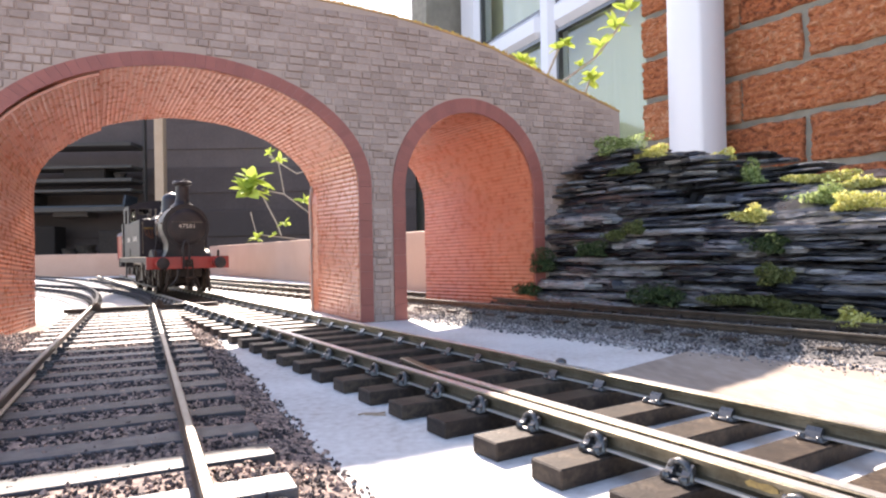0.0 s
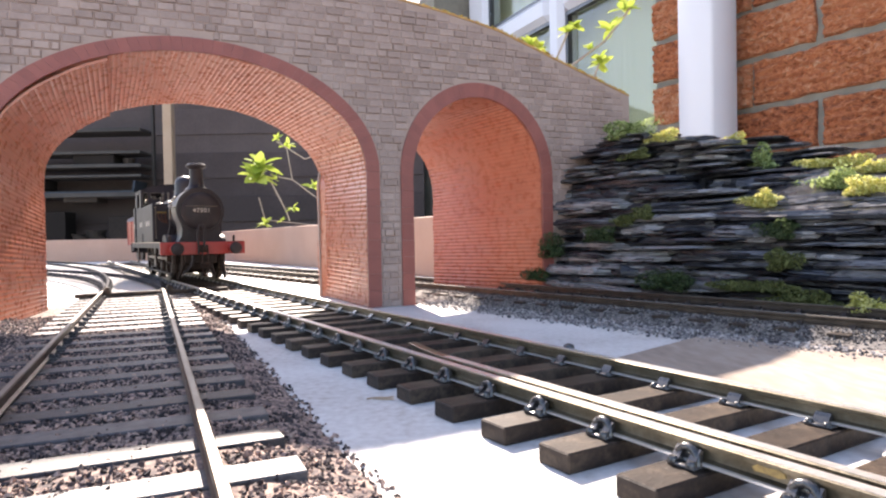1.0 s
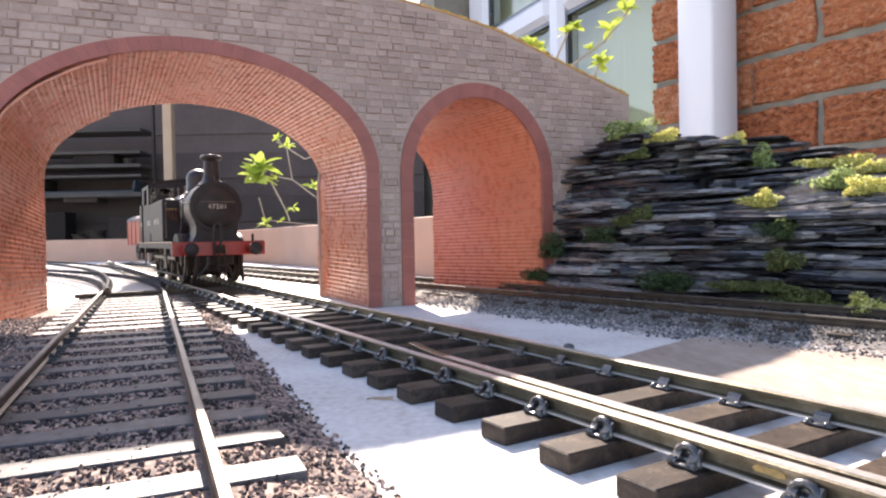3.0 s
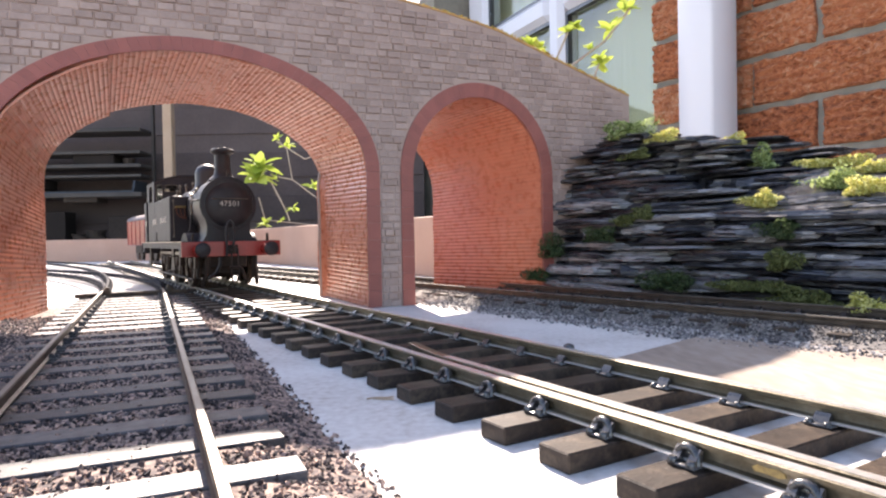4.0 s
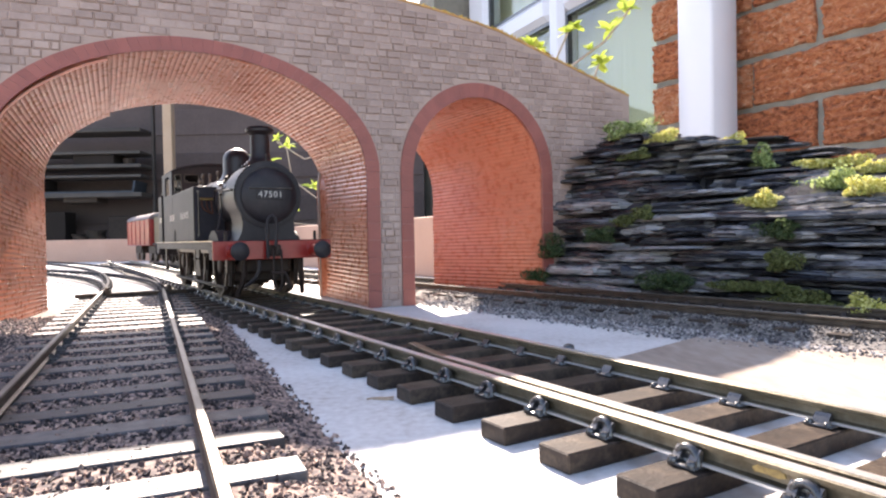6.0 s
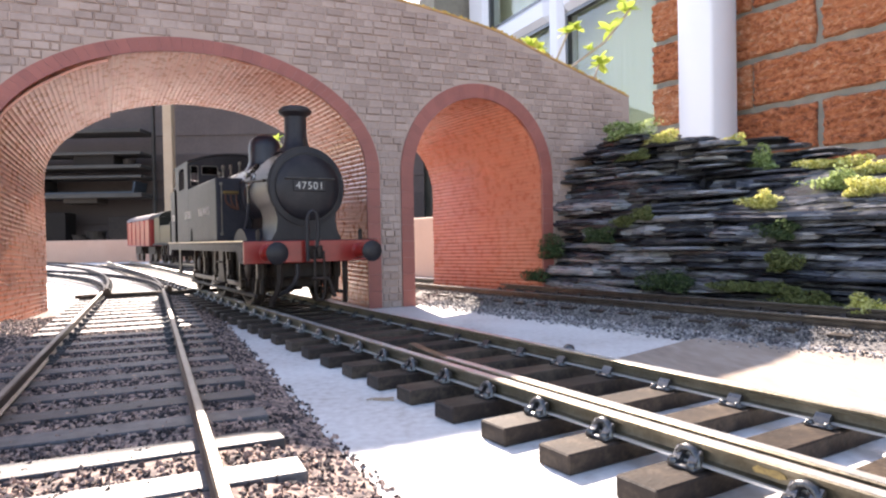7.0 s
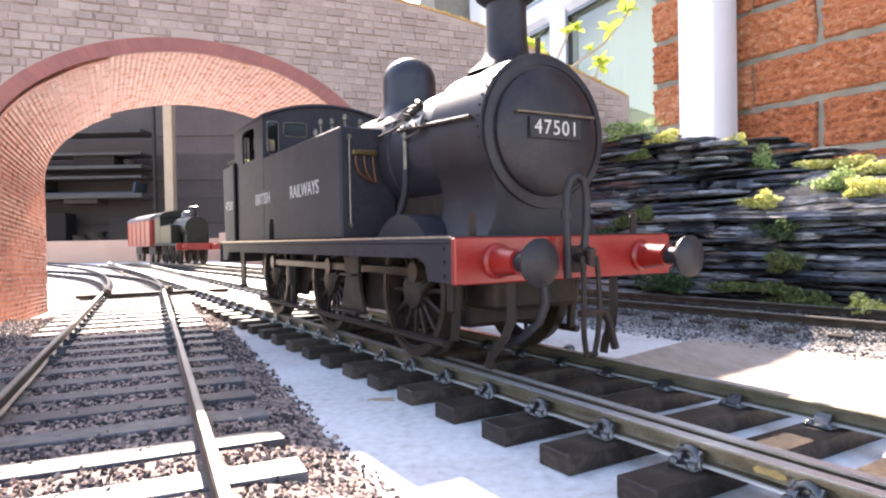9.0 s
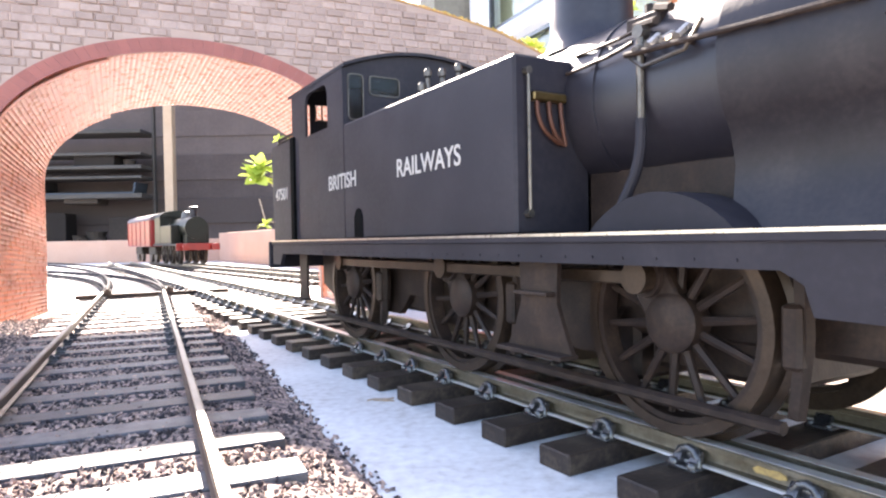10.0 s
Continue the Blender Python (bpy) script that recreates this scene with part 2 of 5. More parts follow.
def build_bridge():
    bridge = empty("road_bridge", BRIDGE, label="cream stone model road bridge with two red lined arches", category="model bridge")
    big, small = arch(-90, 82, 70, 53), arch(57.6, 40, 68, 44.5)
    us = [-330 + 6 * k for k in range(83)]
    walls = []
    for name, y0, y1 in (("front_wall", 0.0, 3.0), ("back_wall", DEPTH - 3, DEPTH)):
        bm = bmesh.new()
        sk = 0 if y0 == 0 else -30
        outline = [(-330, 0)] + arch(-90, 83, 70, 54) + [(x + sk, z) for x, z in arch(57.6, 41, 68, 45.5)] + [(162, 0)] + [(u, parapet(u)) for u in reversed(us)]
        prism(bm, outline, y0, y1)
        bmesh.ops.triangulate(bm, faces=[f for f in bm.faces if len(f.verts) > 4])
        walls.append(part(name, bm, M_STONE_JOINT, bridge))
    bm = bmesh.new()
    cop = [u for u in us] + [162]
    prism(bm, [(u, parapet(u) + 0.9) for u in cop] + [(u, parapet(u) + 0.05) for u in reversed(cop)], -0.6, 3.4)
    bmesh.ops.triangulate(bm, faces=[f for f in bm.faces if len(f.verts) > 4])
    part("coping", bm, M_COPING, bridge, "thin mossy coping, its orange sunlit edge put into the colour")
    bm = bmesh.new()
    prism(bm, [(u, parapet(u) - 22) for u in us] + [(u, parapet(u) - 25) for u in reversed(us)], 3, DEPTH - 3)
    bmesh.ops.triangulate(bm, faces=[f for f in bm.faces if len(f.verts) > 4])
    part("deck", bm, M_STONE_JOINT, bridge)
    bm = bmesh.new()
    box(bm, 159, 162, 3, DEPTH - 3, 0, 118)
    part("end_wall", bm, M_STONE_JOINT, bridge)
    rng = np.random.default_rng(21)
    verts, faces = [], []
    for k in range(2200):
        u = rng.uniform(-60, 160)
        lump = max(0.0, noise.noise(Vector((u * 0.09, 3.1, 0)))) + (0.45 if 78 < u < 120 else 0.0)
        c = np.array([u, rng.uniform(-0.9, 3.4), parapet(u) + 0.9 + lump * rng.uniform(-0.2, 1.5)])
        p, q = rng.normal(size=3) * 0.5, rng.normal(size=3) * 0.5
        n0 = len(verts)
        verts += [c - p, c + q, c + p, c - q * 0.6]
        faces += [(n0, n0 + 1, n0 + 2), (n0, n0 + 2, n0 + 3)]
    me = bpy.data.meshes.new("moss_edge")
    me.from_pydata([tuple(v / 1000) for v in verts], [], faces)
    me.materials.append(M_CRUMB)
    edge = new("moss_edge", me)
    edge.parent = bridge
    tagged(edge, "ragged moss crumbs along the coping, tinted with its orange sunlight", kind="stuff")
    bm = bmesh.new()
    pipe(bm, [(SEAM + 0.25 * math.sin(k * 2.1), -0.5, 121 + k * 1.3) for k in range(16)], 0.42, 6)
    part("seam_bead", bm, M_STONE_JOINT, bridge, "pale bead of filler down a sheet joint")
    # linings
    part("arch_lining", ribbed(big, arch(-87, 76, 70, 46), 0.0, 0.403, 1.7, skew=-0.03), M_RED, bridge, "corrugated red brick sheet lining", 50)
    part("arch_lining", ribbed(big, arch(-87, 76, 70, 46), 0.4065, 1.0, 0.0, skew=-0.035), M_RED, bridge, "corrugated red brick sheet lining", 50)
    part("arch_lining", ribbed(small, [(x - 31, z) for x, z in arch(57.6, 39, 66, 40)], 0.0, 1.0, 0.0, depth=0.42), M_RED, bridge, "corrugated red brick sheet lining", 50)
    # rings of red arch bricks
    for o, i, n, nm in ((arch(-90, 89, 70, 59.5, 60), arch(-90, 82, 70, 53, 60), 60, "big"), (arch(57.6, 47, 69, 51.5, 44), arch(57.6, 40, 68, 44.5, 44), 44, "small")):
        ring = new("arch_ring")
        ring.parent = bridge
        tagged(ring, "smooth dark red arch ring")
        quads = [(o[k], o[k + 1], i[k + 1], i[k]) for k in range(1, n + 1)]
        for a, b in (((o[0][0], i[0][0]), o[1][1]), ((o[-1][0], i[-1][0]), o[-2][1])):
            for k in range(8):
                z0, z1 = b * k / 8, b * (k + 1) / 8
                quads.append(((a[0], z0), (a[0], z1), (a[1], z1), (a[1], z0)))
        for q in quads:
            c = Vector((sum(p[0] for p in q) / 4, sum(p[1] for p in q) / 4))
            bm = bmesh.new()
            prism(bm, [tuple(c + (Vector(p) - c) * 0.985) for p in q], -0.9 - random.uniform(0, 0.12), 0.6)
            part("arch_brick", bm, M_RING, ring)
    # stones of the face: those nearest the middle are parts, the rest one facing
    widths = (5.2, 6.6, 7.6, 8.8, 3.4, 2.2)
    shared = {}
    joined, faces = [], []
    count, h = 0, 3.7
    for r in range(44):
        z = r * h
        u = -330 + random.uniform(0, 5)
        while u < 160:
            w = random.choice(widths[:4])
            todo = [(u, w)]
            if not clear(u, u + w, z, z + h):
                todo, start = [], None
                for k in range(int(w / 0.6) + 1):
                    good = k < int(w / 0.6) and clear(u + k * 0.6, u + k * 0.6 + 0.6, z, z + h)
                    if good and start is None:
                        start = k
                    if not good and start is not None:
                        todo.append((u + start * 0.6, (k - start) * 0.6))
                        start = None
            for uu, ww in todo:
                if uu + ww > 162 or not clear(uu, uu + ww, z, z + h):
                    continue
                near = -30 < uu < 100 and z > 60
                d = random.choice((0.25, 0.35, 0.45, 0.6, 0.8))
                if near and ww in widths and count < 300:
                    key = (ww, d)
                    if key not in shared:
                        ob = part("stone", stone_mesh(ww - 0.22, h - 0.22, d, 0.5), M_STONE, walls[0])
                        shared[key] = ob.data
                        bpy.data.objects.remove(ob)
                    piece("stone", shared[key], walls[0], mm(uu, 0, z))
                    count += 1
                else:
                    w2, h2, cut = ww - 0.22, h - 0.22, 0.5 if ww > 2 else 0.1
                    n0 = len(joined)
                    joined += [(uu, 0, z), (uu + w2, 0, z), (uu + w2, 0, z + h2), (uu, 0, z + h2), (uu + cut, -d, z + 0.45), (uu + w2 - cut, -d, z + 0.45), (uu + w2 - cut, -d, z + h2 - 0.45), (uu + cut, -d, z + h2 - 0.45)]
                    faces += [[n0 + k for k in f] for f in ((4, 5, 6, 7), (0, 1, 5, 4), (1, 2, 6, 5), (2, 3, 7, 6), (3, 0, 4, 7))]
            u += w
    me = bpy.data.meshes.new("stone_facing")
    me.from_pydata([(x / 1000, y / 1000, z / 1000) for x, y, z in joined], [], faces)
    me.materials.append(M_STONE_F)
    ob = new("stone_facing", me)
    ob.parent = walls[0]
    tagged(ob, "embossed cream stone courses", kind="stuff")
    return bridge


build_bridge()

# ---- track ----
RAIL_PROFILE = ((-1.3, 0), (1.3, 0), (1.3, 0.3), (0.36, 0.7), (0.32, 2.0), (1.2, 2.3), (1.2, 2.95), (0.95, 3.15), (-0.95, 3.15), (-1.2, 2.95), (-1.2, 2.3), (-0.32, 2.0), (-0.36, 0.7), (-1.3, 0.3))


def rail_mesh(bm, pts, z, wide=1.0):
    """Sweeps the flat bottomed section along points (x, y); wide: its breadth against the main line's."""
    rings = []
    for i, p in enumerate(pts):
        a, b = pts[max(i - 1, 0)], pts[min(i + 1, len(pts) - 1)]
        d = Vector((b[0] - a[0], b[1] - a[1])).normalized()
        rings.append([bm.verts.new((p[0] + d.y * y * wide, p[1] - d.x * y * wide, z + h)) for y, h in RAIL_PROFILE])
    k = len(RAIL_PROFILE)
    for a, b in zip(rings, rings[1:]):
        for i in range(k):
            bm.faces.new((a[i], a[(i + 1) % k], b[(i + 1) % k], b[i]))
    bm.faces.new(rings[0])
    bm.faces.new(rings[-1][::-1])
    bmesh.ops.recalc_face_normals(bm, faces=bm.faces)


def sleeper_mesh(name, mat, length=58.0, width=7.1, thick=3.2):
    bm = bmesh.new()
    box(bm, -length / 2, length / 2, -width / 2, width / 2, 0, thick, 0.25)
    ob = part(name, bm, mat)
    me = ob.data
    bpy.data.objects.remove(ob)
    return me


def chair_mesh():
    """A cast chair with jaws and key, its rail along y."""
    bm = bmesh.new()
    box(bm, -3.5, 3.4, -2.3, 2.3, 0, 0.6, 0.15)
    pipe(bm, [(-1.9, -1.7, 0.4), (-1.75, -1.55, 1.6), (-1.6, -0.9, 2.45), (-1.55, 0, 2.7), (-1.6, 0.9, 2.45), (-1.75, 1.55, 1.6), (-1.9, 1.7, 0.4)], 0.62, 8)
    box(bm, -1.6, -0.75, -1.9, 1.9, 0.8, 2.3, 0.15)
    prism(bm, [(2.5, 0.5), (0.7, 0.5), (0.8, 1.8), (1.3, 2.2), (1.9, 1.6)], -1.3, 1.3)
    for y in (-1.35, 1.35):
        prism(bm, [(-3.3, 0.5), (-1.0, 0.5), (-1.0, 2.5), (-1.35, 2.62), (-1.7, 2.4)], y - 0.62, y + 0.62)
    for y in (-1.5, 1.5):
        turned(bm, [(0.75, 0.5), (0.75, 1.0), (0.5, 1.3)], 8, Matrix.Translation((-3.0, y, 0)))
        turned(bm, [(0.6, 0.5), (0.6, 0.9), (0.4, 1.1)], 8, Matrix.Translation((2.9, y, 0)))
    ob = part("chair", bm, M_CHAIR, smooth=50)
    me = ob.data
    bpy.data.objects.remove(ob)
    return me


def small_chair_mesh():
    bm = bmesh.new()
    box(bm, -2.6, 2.6, -1.5, 1.5, 0, 0.6, 0.15)
    prism(bm, [(-2.2, 0.5), (-0.7, 0.5), (-0.8, 1.4), (-1.3, 1.7), (-1.9, 1.1)], -0.9, 0.9)
    prism(bm, [(2.2, 0.5), (0.7, 0.5), (0.8, 1.4), (1.3, 1.7), (1.9, 1.1)], -0.9, 0.9)
    ob = part("chair", bm, M_SLEEPER)
    me = ob.data
    bpy.data.objects.remove(ob)
    return me


def siding_chair_mesh():
    """A tall moulded chair gripping both sides of the rail above the ballast."""
    bm = bmesh.new()
    box(bm, -2.9, 2.9, -1.5, 1.5, 0, 0.8, 0.2)
    for d in (-1, 1):
        prism(bm, [(2.8 * d, 0.6), (0.6 * d, 0.6), (0.7 * d, 1.9), (1.4 * d, 2.1), (2.0 * d, 1.6)], -1.0, 1.0)
        turned(bm, [(0.7, 0.6), (0.7, 1.5), (0.4, 1.8)], 8, Matrix.Translation((2.5 * d, 0, 0)))
    ob = part("chair", bm, M_SLEEPER_G)
    me = ob.data
    bpy.data.objects.remove(ob)
    return me


CHAIR, SMALL_CHAIR, SIDING_CHAIR = chair_mesh(), small_chair_mesh(), siding_chair_mesh()
GAUGE = 16.8


def build_track(name, line, s0, s1, pitch, phase, label, sleeper, z, rail_mat, rail_z):
    x, y, a = line
    track = empty(name, mm(0, 0, 0), label=label, category="model railway track")
    for off in (-GAUGE, GAUGE):
        bm = bmesh.new()
        rail_mesh(bm, [line_point(line, s0 + (s1 - s0) * k / 12, off) for k in range(13)], rail_z, 1.0 if line is MAIN else 0.7)
        rail = part("rail", bm, rail_mat, track)
        # main line foot is a pale strip painting in the sky's reflection
        for nm, w, z0, z1, lab in (("running_surface", 0.95 if line is MAIN else 0.5, 3.13, 3.2, "bright polished top of the rail"), ("rail_foot", 1.75, 0.02, 0.38, "flat foot of the rail, pale for the sky it reflects")):
            if nm == "rail_foot" and line is not MAIN:
                continue
            bm = bmesh.new()
            p = [line_point(line, s0 + (s1 - s0) * f, off + d) for d in (-w, w) for f in (0, 1)]
            prism(bm, [p[0], p[1], p[3], p[2]], rail_z + z0, rail_z + z1, "xy")
            part(nm, bm, M_RAIL_GLINT if line is MAIN else M_RAIL_WORN, rail, lab)
    k = math.ceil((s0 - phase) / pitch)
    while phase + k * pitch < s1:
        s = phase + k * pitch
        px, py = line_point(line, s)
        sl = piece("sleeper", sleeper, track, mm(px, py, z, -a + random.uniform(-1, 1)))
        if s < 620 and (line is not SIDING or s > 40):
            for off in (-GAUGE, GAUGE):
                piece("chair", CHAIR if line is MAIN else SIDING_CHAIR if line is SIDING else SMALL_CHAIR, sl, mm(off, 0, rail_z - z - 0.6, 0 if off < 0 else 180))
        k += 1
    return track


SL_DARK, SL_GREY = sleeper_mesh("sleeper", M_SLEEPER), sleeper_mesh("sleeper_grey", M_SLEEPER_G)
build_track("main_line_track", MAIN, -110, 1150, 16.27, 0.0, "model track with dark chunky sleepers and bright rails", SL_DARK, 0, M_RAIL, 3.8)
build_track("second_line_track", BACK_LINE, -260, 900, 16.3, 4.0, "model track with brown rails laid in grey ballast", SL_DARK, 0, M_RAIL_RUST, 3.8)
build_track("siding_track", SIDING, -130, 285, 16.3, 2.0, "ballasted siding track with grey weathered sleepers", SL_GREY, 0.6, M_RAIL_RUST, 4.2)


# ---- turnout beyond the siding ----
def curve_point(s, bend, off):
    """The siding carried on past the points, bending away to the left."""
    t = radians(SIDING[2])
    lat = off - bend * max(0, s - 285) ** 2
    a = math.atan(-2 * bend * max(0, s - 285))
    x, y = line_point(SIDING, s, lat)
    return x, y, math.degrees(t + a)


def build_turnout():
    pts = empty("turnout", mm(0, 0, 0), label="track points with weathered rails spreading over pale board", category="model railway points")
    for bend in (0.00062, 0.00022):
        for off in (-GAUGE, GAUGE):
            bm = bmesh.new()
            rail_mesh(bm, [curve_point(270 + 25 * k, bend, off)[:2] for k in range(38)], 4.2, 0.75)
            part("rail", bm, M_RAIL_DARK, pts)
        for k in range(45):
            s = 292 + 16.3 * k
            x, y, a = curve_point(s, bend, 0)
            z = 0.2 if bend > 0.0005 else 0.35
            sl = piece("sleeper", SL_PALE, pts, mm(x, y, z, -a))
            for off in (-GAUGE, GAUGE):
                if k < 24:
                    piece("chair", SIDING_CHAIR, sl, mm(off, 0, 3.6 - z, 0))
    tie = part("tie_bar", tie_bar(), M_SLEEPER, pts, "dark tie bar across the points")
    tie.matrix_basis = mm(*line_point(SIDING, 281, 3), 3.9, -SIDING[2] + 3)


def tie_bar():
    bm = bmesh.new()
    box(bm, -34, 52, -1.6, 1.6, 0, 2.4, 0.2)
    for x in (-17, 17):
        rod(bm, (x, 0, 2.0), (x, 0, 4.6), 2.6, 10, 2.0)
        rod(bm, (x, -1, 4.4), (x, -1, 5.6), 1.2, 8)
    return bm


M_SLEEPER_P = material("dusty_sleeper", [(0.46, 0.44, 0.42), (0.56, 0.54, 0.52)], 0.85, 300, 2500, 0.3, vary=0.2)
M_RAIL_DARK = material("dull_dark_rail", [(0.022, 0.022, 0.027), (0.05, 0.05, 0.058)], 0.85, 200, 1500, 0.15, spec=0.08)
SL_PALE = sleeper_mesh("sleeper_pale", M_SLEEPER_P, thick=1.6)
build_turnout()

# check rail beside the near main rail, its far end flared
blade = empty("check_rail", mm(0, 0, 0), label="slim bright check rail beside the near rail", category="check rail")
bm = bmesh.new()
rail_mesh(bm, [line_point(MAIN, 82 - 6 * k, -GAUGE + 4.3 + 3.4 * max(0.0, 1 - k / 4) ** 1.3) for k in range(31)], 3.72)
rail = part("rail", bm, M_RAIL, blade)
bm = bmesh.new()
p = [line_point(MAIN, f, -GAUGE + 4.3 + d) for d in (-0.9, 0.9) for f in (-98, 58)]
prism(bm, [p[0], p[1], p[3], p[2]], 6.85, 6.92, "xy")
part("running_surface", bm, M_RAIL_GLINT, rail, "bright polished top of the rail")
bm = bmesh.new()
box(bm, -9, 9, -1.2, 1.2, 0, 0.5, 0.1)
part("fishplate", bm, M_UPVC, blade, "white plastic rail joiner", m=mm(*line_point(MAIN, -76, -GAUGE + 4.3), 6.9, 60))


M_BALLAST_D = material("dark_ballast", [(0.035, 0.033, 0.036), (0.09, 0.082, 0.08), (0.24, 0.22, 0.20)], 0.9, 500, 3000, 0.3, island=0.5)


# ---- ballast ----
def ballast(name, line, s0, s1, o0, o1, count, size, mat, label, top, phase, edge=2.5, seed=3, keep=0.96, ends=1e9):
    """Loose stones strewn over a low bed along a track."""
    rng = np.random.default_rng(seed)
    base = np.array([(1, 0, 0), (-1, 0, 0), (0, 1, 0), (0, -1, 0), (0, 0, 0.8), (0, 0, -0.8)], float)
    tri = [(0, 2, 4), (2, 1, 4), (1, 3, 4), (3, 0, 4), (2, 0, 5), (1, 2, 5), (3, 1, 5), (0, 3, 5)]
    verts, faces = [], []
    # bed
    ns, no = int((s1 - s0) / 6), int((o1 - o0) / 5)
    for i in range(ns + 1):
        for j in range(no + 1):
            s, o = s0 + (s1 - s0) * i / ns, o0 + (o1 - o0) * j / no
            e = min(1.0, (min(o - o0, o1 - o) + rng.uniform(-2, 2)) / 14)
            x, y = line_point(line, s, o)
            if o < -26 and s > ends:
                e = 0
            verts.append((x, y, 0.02 + max(0, e) * (top - 0.6) + rng.uniform(0, 0.3)))
    for i in range(ns):
        for j in range(no):
            a = i * (no + 1) + j
            faces.append((a, a + 1, a + no + 2, a + no + 1))
    for k in range(count):
        s, o = rng.uniform(s0, s1), rng.uniform(o0 - edge, o1 + edge)
        over = max(o0 - o, o - o1, 0)
        if over and rng.random() < over / edge:
            continue
        if o < -26 and s > ends + 14 * rng.random():
            continue
        if abs(abs(o) - GAUGE) < 1.9 or (abs((s - phase + 8.15) % 16.3 - 8.15) < 4.0 and abs(o) < 29.6 and rng.random() < keep):
            continue
        e = max(0, min(1.0, (min(o - o0, o1 - o)) / 14))
        r = size * rng.uniform(0.45, 1.15)
        q, _ = np.linalg.qr(rng.normal(size=(3, 3)))
        v = (base * rng.uniform(0.6, 1.15, (6, 1)) * np.array([1.1, 0.9, 0.75])) @ q.T * r
        x, y = line_point(line, s, o)
        z = e * (top - 0.4) + r * 0.18 * rng.random() + 0.1
        n0 = len(verts)
        verts += [(x + a, y + b, max(0.01, z + c)) for a, b, c in v]
        faces += [(n0 + a, n0 + b, n0 + c) for a, b, c in tri]
    me = bpy.data.meshes.new(name)
    me.from_pydata([(a / 1000, b / 1000, c / 1000) for a, b, c in verts], [], faces)
    me.materials.append(mat)
    tagged(new(name, me), label, "ballast", kind="stuff")


ballast("siding_ballast", SIDING, -150, 272, -62, 38, 46000, 0.7, M_BALLAST, "brown and grey stone ballast round the siding sleepers", 3.75, 2.0, keep=0.86, ends=170)
ballast("line_ballast", BACK_LINE, -200, 190, -37, 24, 26000, 0.72, M_BALLAST_D, "dark grey stone ballast round the second line", 4.0, 4.0, edge=4, seed=8, keep=0.0)
ballast("spilt_ballast", BACK_LINE, -200, 150, -52, -35, 5200, 0.9, M_BALLAST_G, "loose pale grey stones spilling onto the board", 1.6, 4.0, edge=8, seed=9)

# ---- slate bank ----
def bank_height(s):
    pts = ((-320, 50), (-200, 56), (-125, 65), (-90, 75), (-60, 82), (-10, 90), (10, 90), (28, 78), (44, 62), (60, 40))
    for (a, p), (b, q) in zip(pts, pts[1:]):
        if a <= s <= b:
            return p + (q - p) * (s - a) / (b - a)
    return 40


def lean(s, z):
    """How far the face falls back: steep below, a gentle slope above at the viewer's end."""
    return 0.22 * z + 2.0 * max(0, z - 46) * min(1.0, max(0.0, (-26 - s) / 40))


def slab_mesh(w, d, t):
    """A split slate: ragged outline, thin stepped edge."""
    n = 20
    bm = bmesh.new()
    rings = []
    out = []
    for k in range(n):
        a = 2 * math.pi * k / n
        c, s = math.cos(a), math.sin(a)
        r = 1 / max(abs(c), abs(s)) ** 0.8
        out.append((w / 2 * c * r * random.uniform(0.84, 1.05), d / 2 * s * r * random.uniform(0.78, 1.1)))
    # several thin layers, each broken off at its own line
    for z, f in ((-0.5, 0.88), (-0.38, 0.98), (-0.15, 0.97), (-0.1, 1.02), (0.1, 1.0), (0.14, 0.93), (0.34, 0.91), (0.5, 0.80)):
        rings.append([bm.verts.new((x * f + random.uniform(-.5, .5), y * f + random.uniform(-.9, .9), (z + random.uniform(-.05, .05)) * t)) for x, y in out])
    for a, b in zip(rings, rings[1:]):
        for k in range(n):
            bm.faces.new((a[k], a[(k + 1) % n], b[(k + 1) % n], b[k]))
    bm.faces.new(rings[0][::-1])
    bm.faces.new(rings[-1])
    bmesh.ops.triangulate(bm, faces=[f for f in bm.faces if len(f.verts) > 4])
    return bm


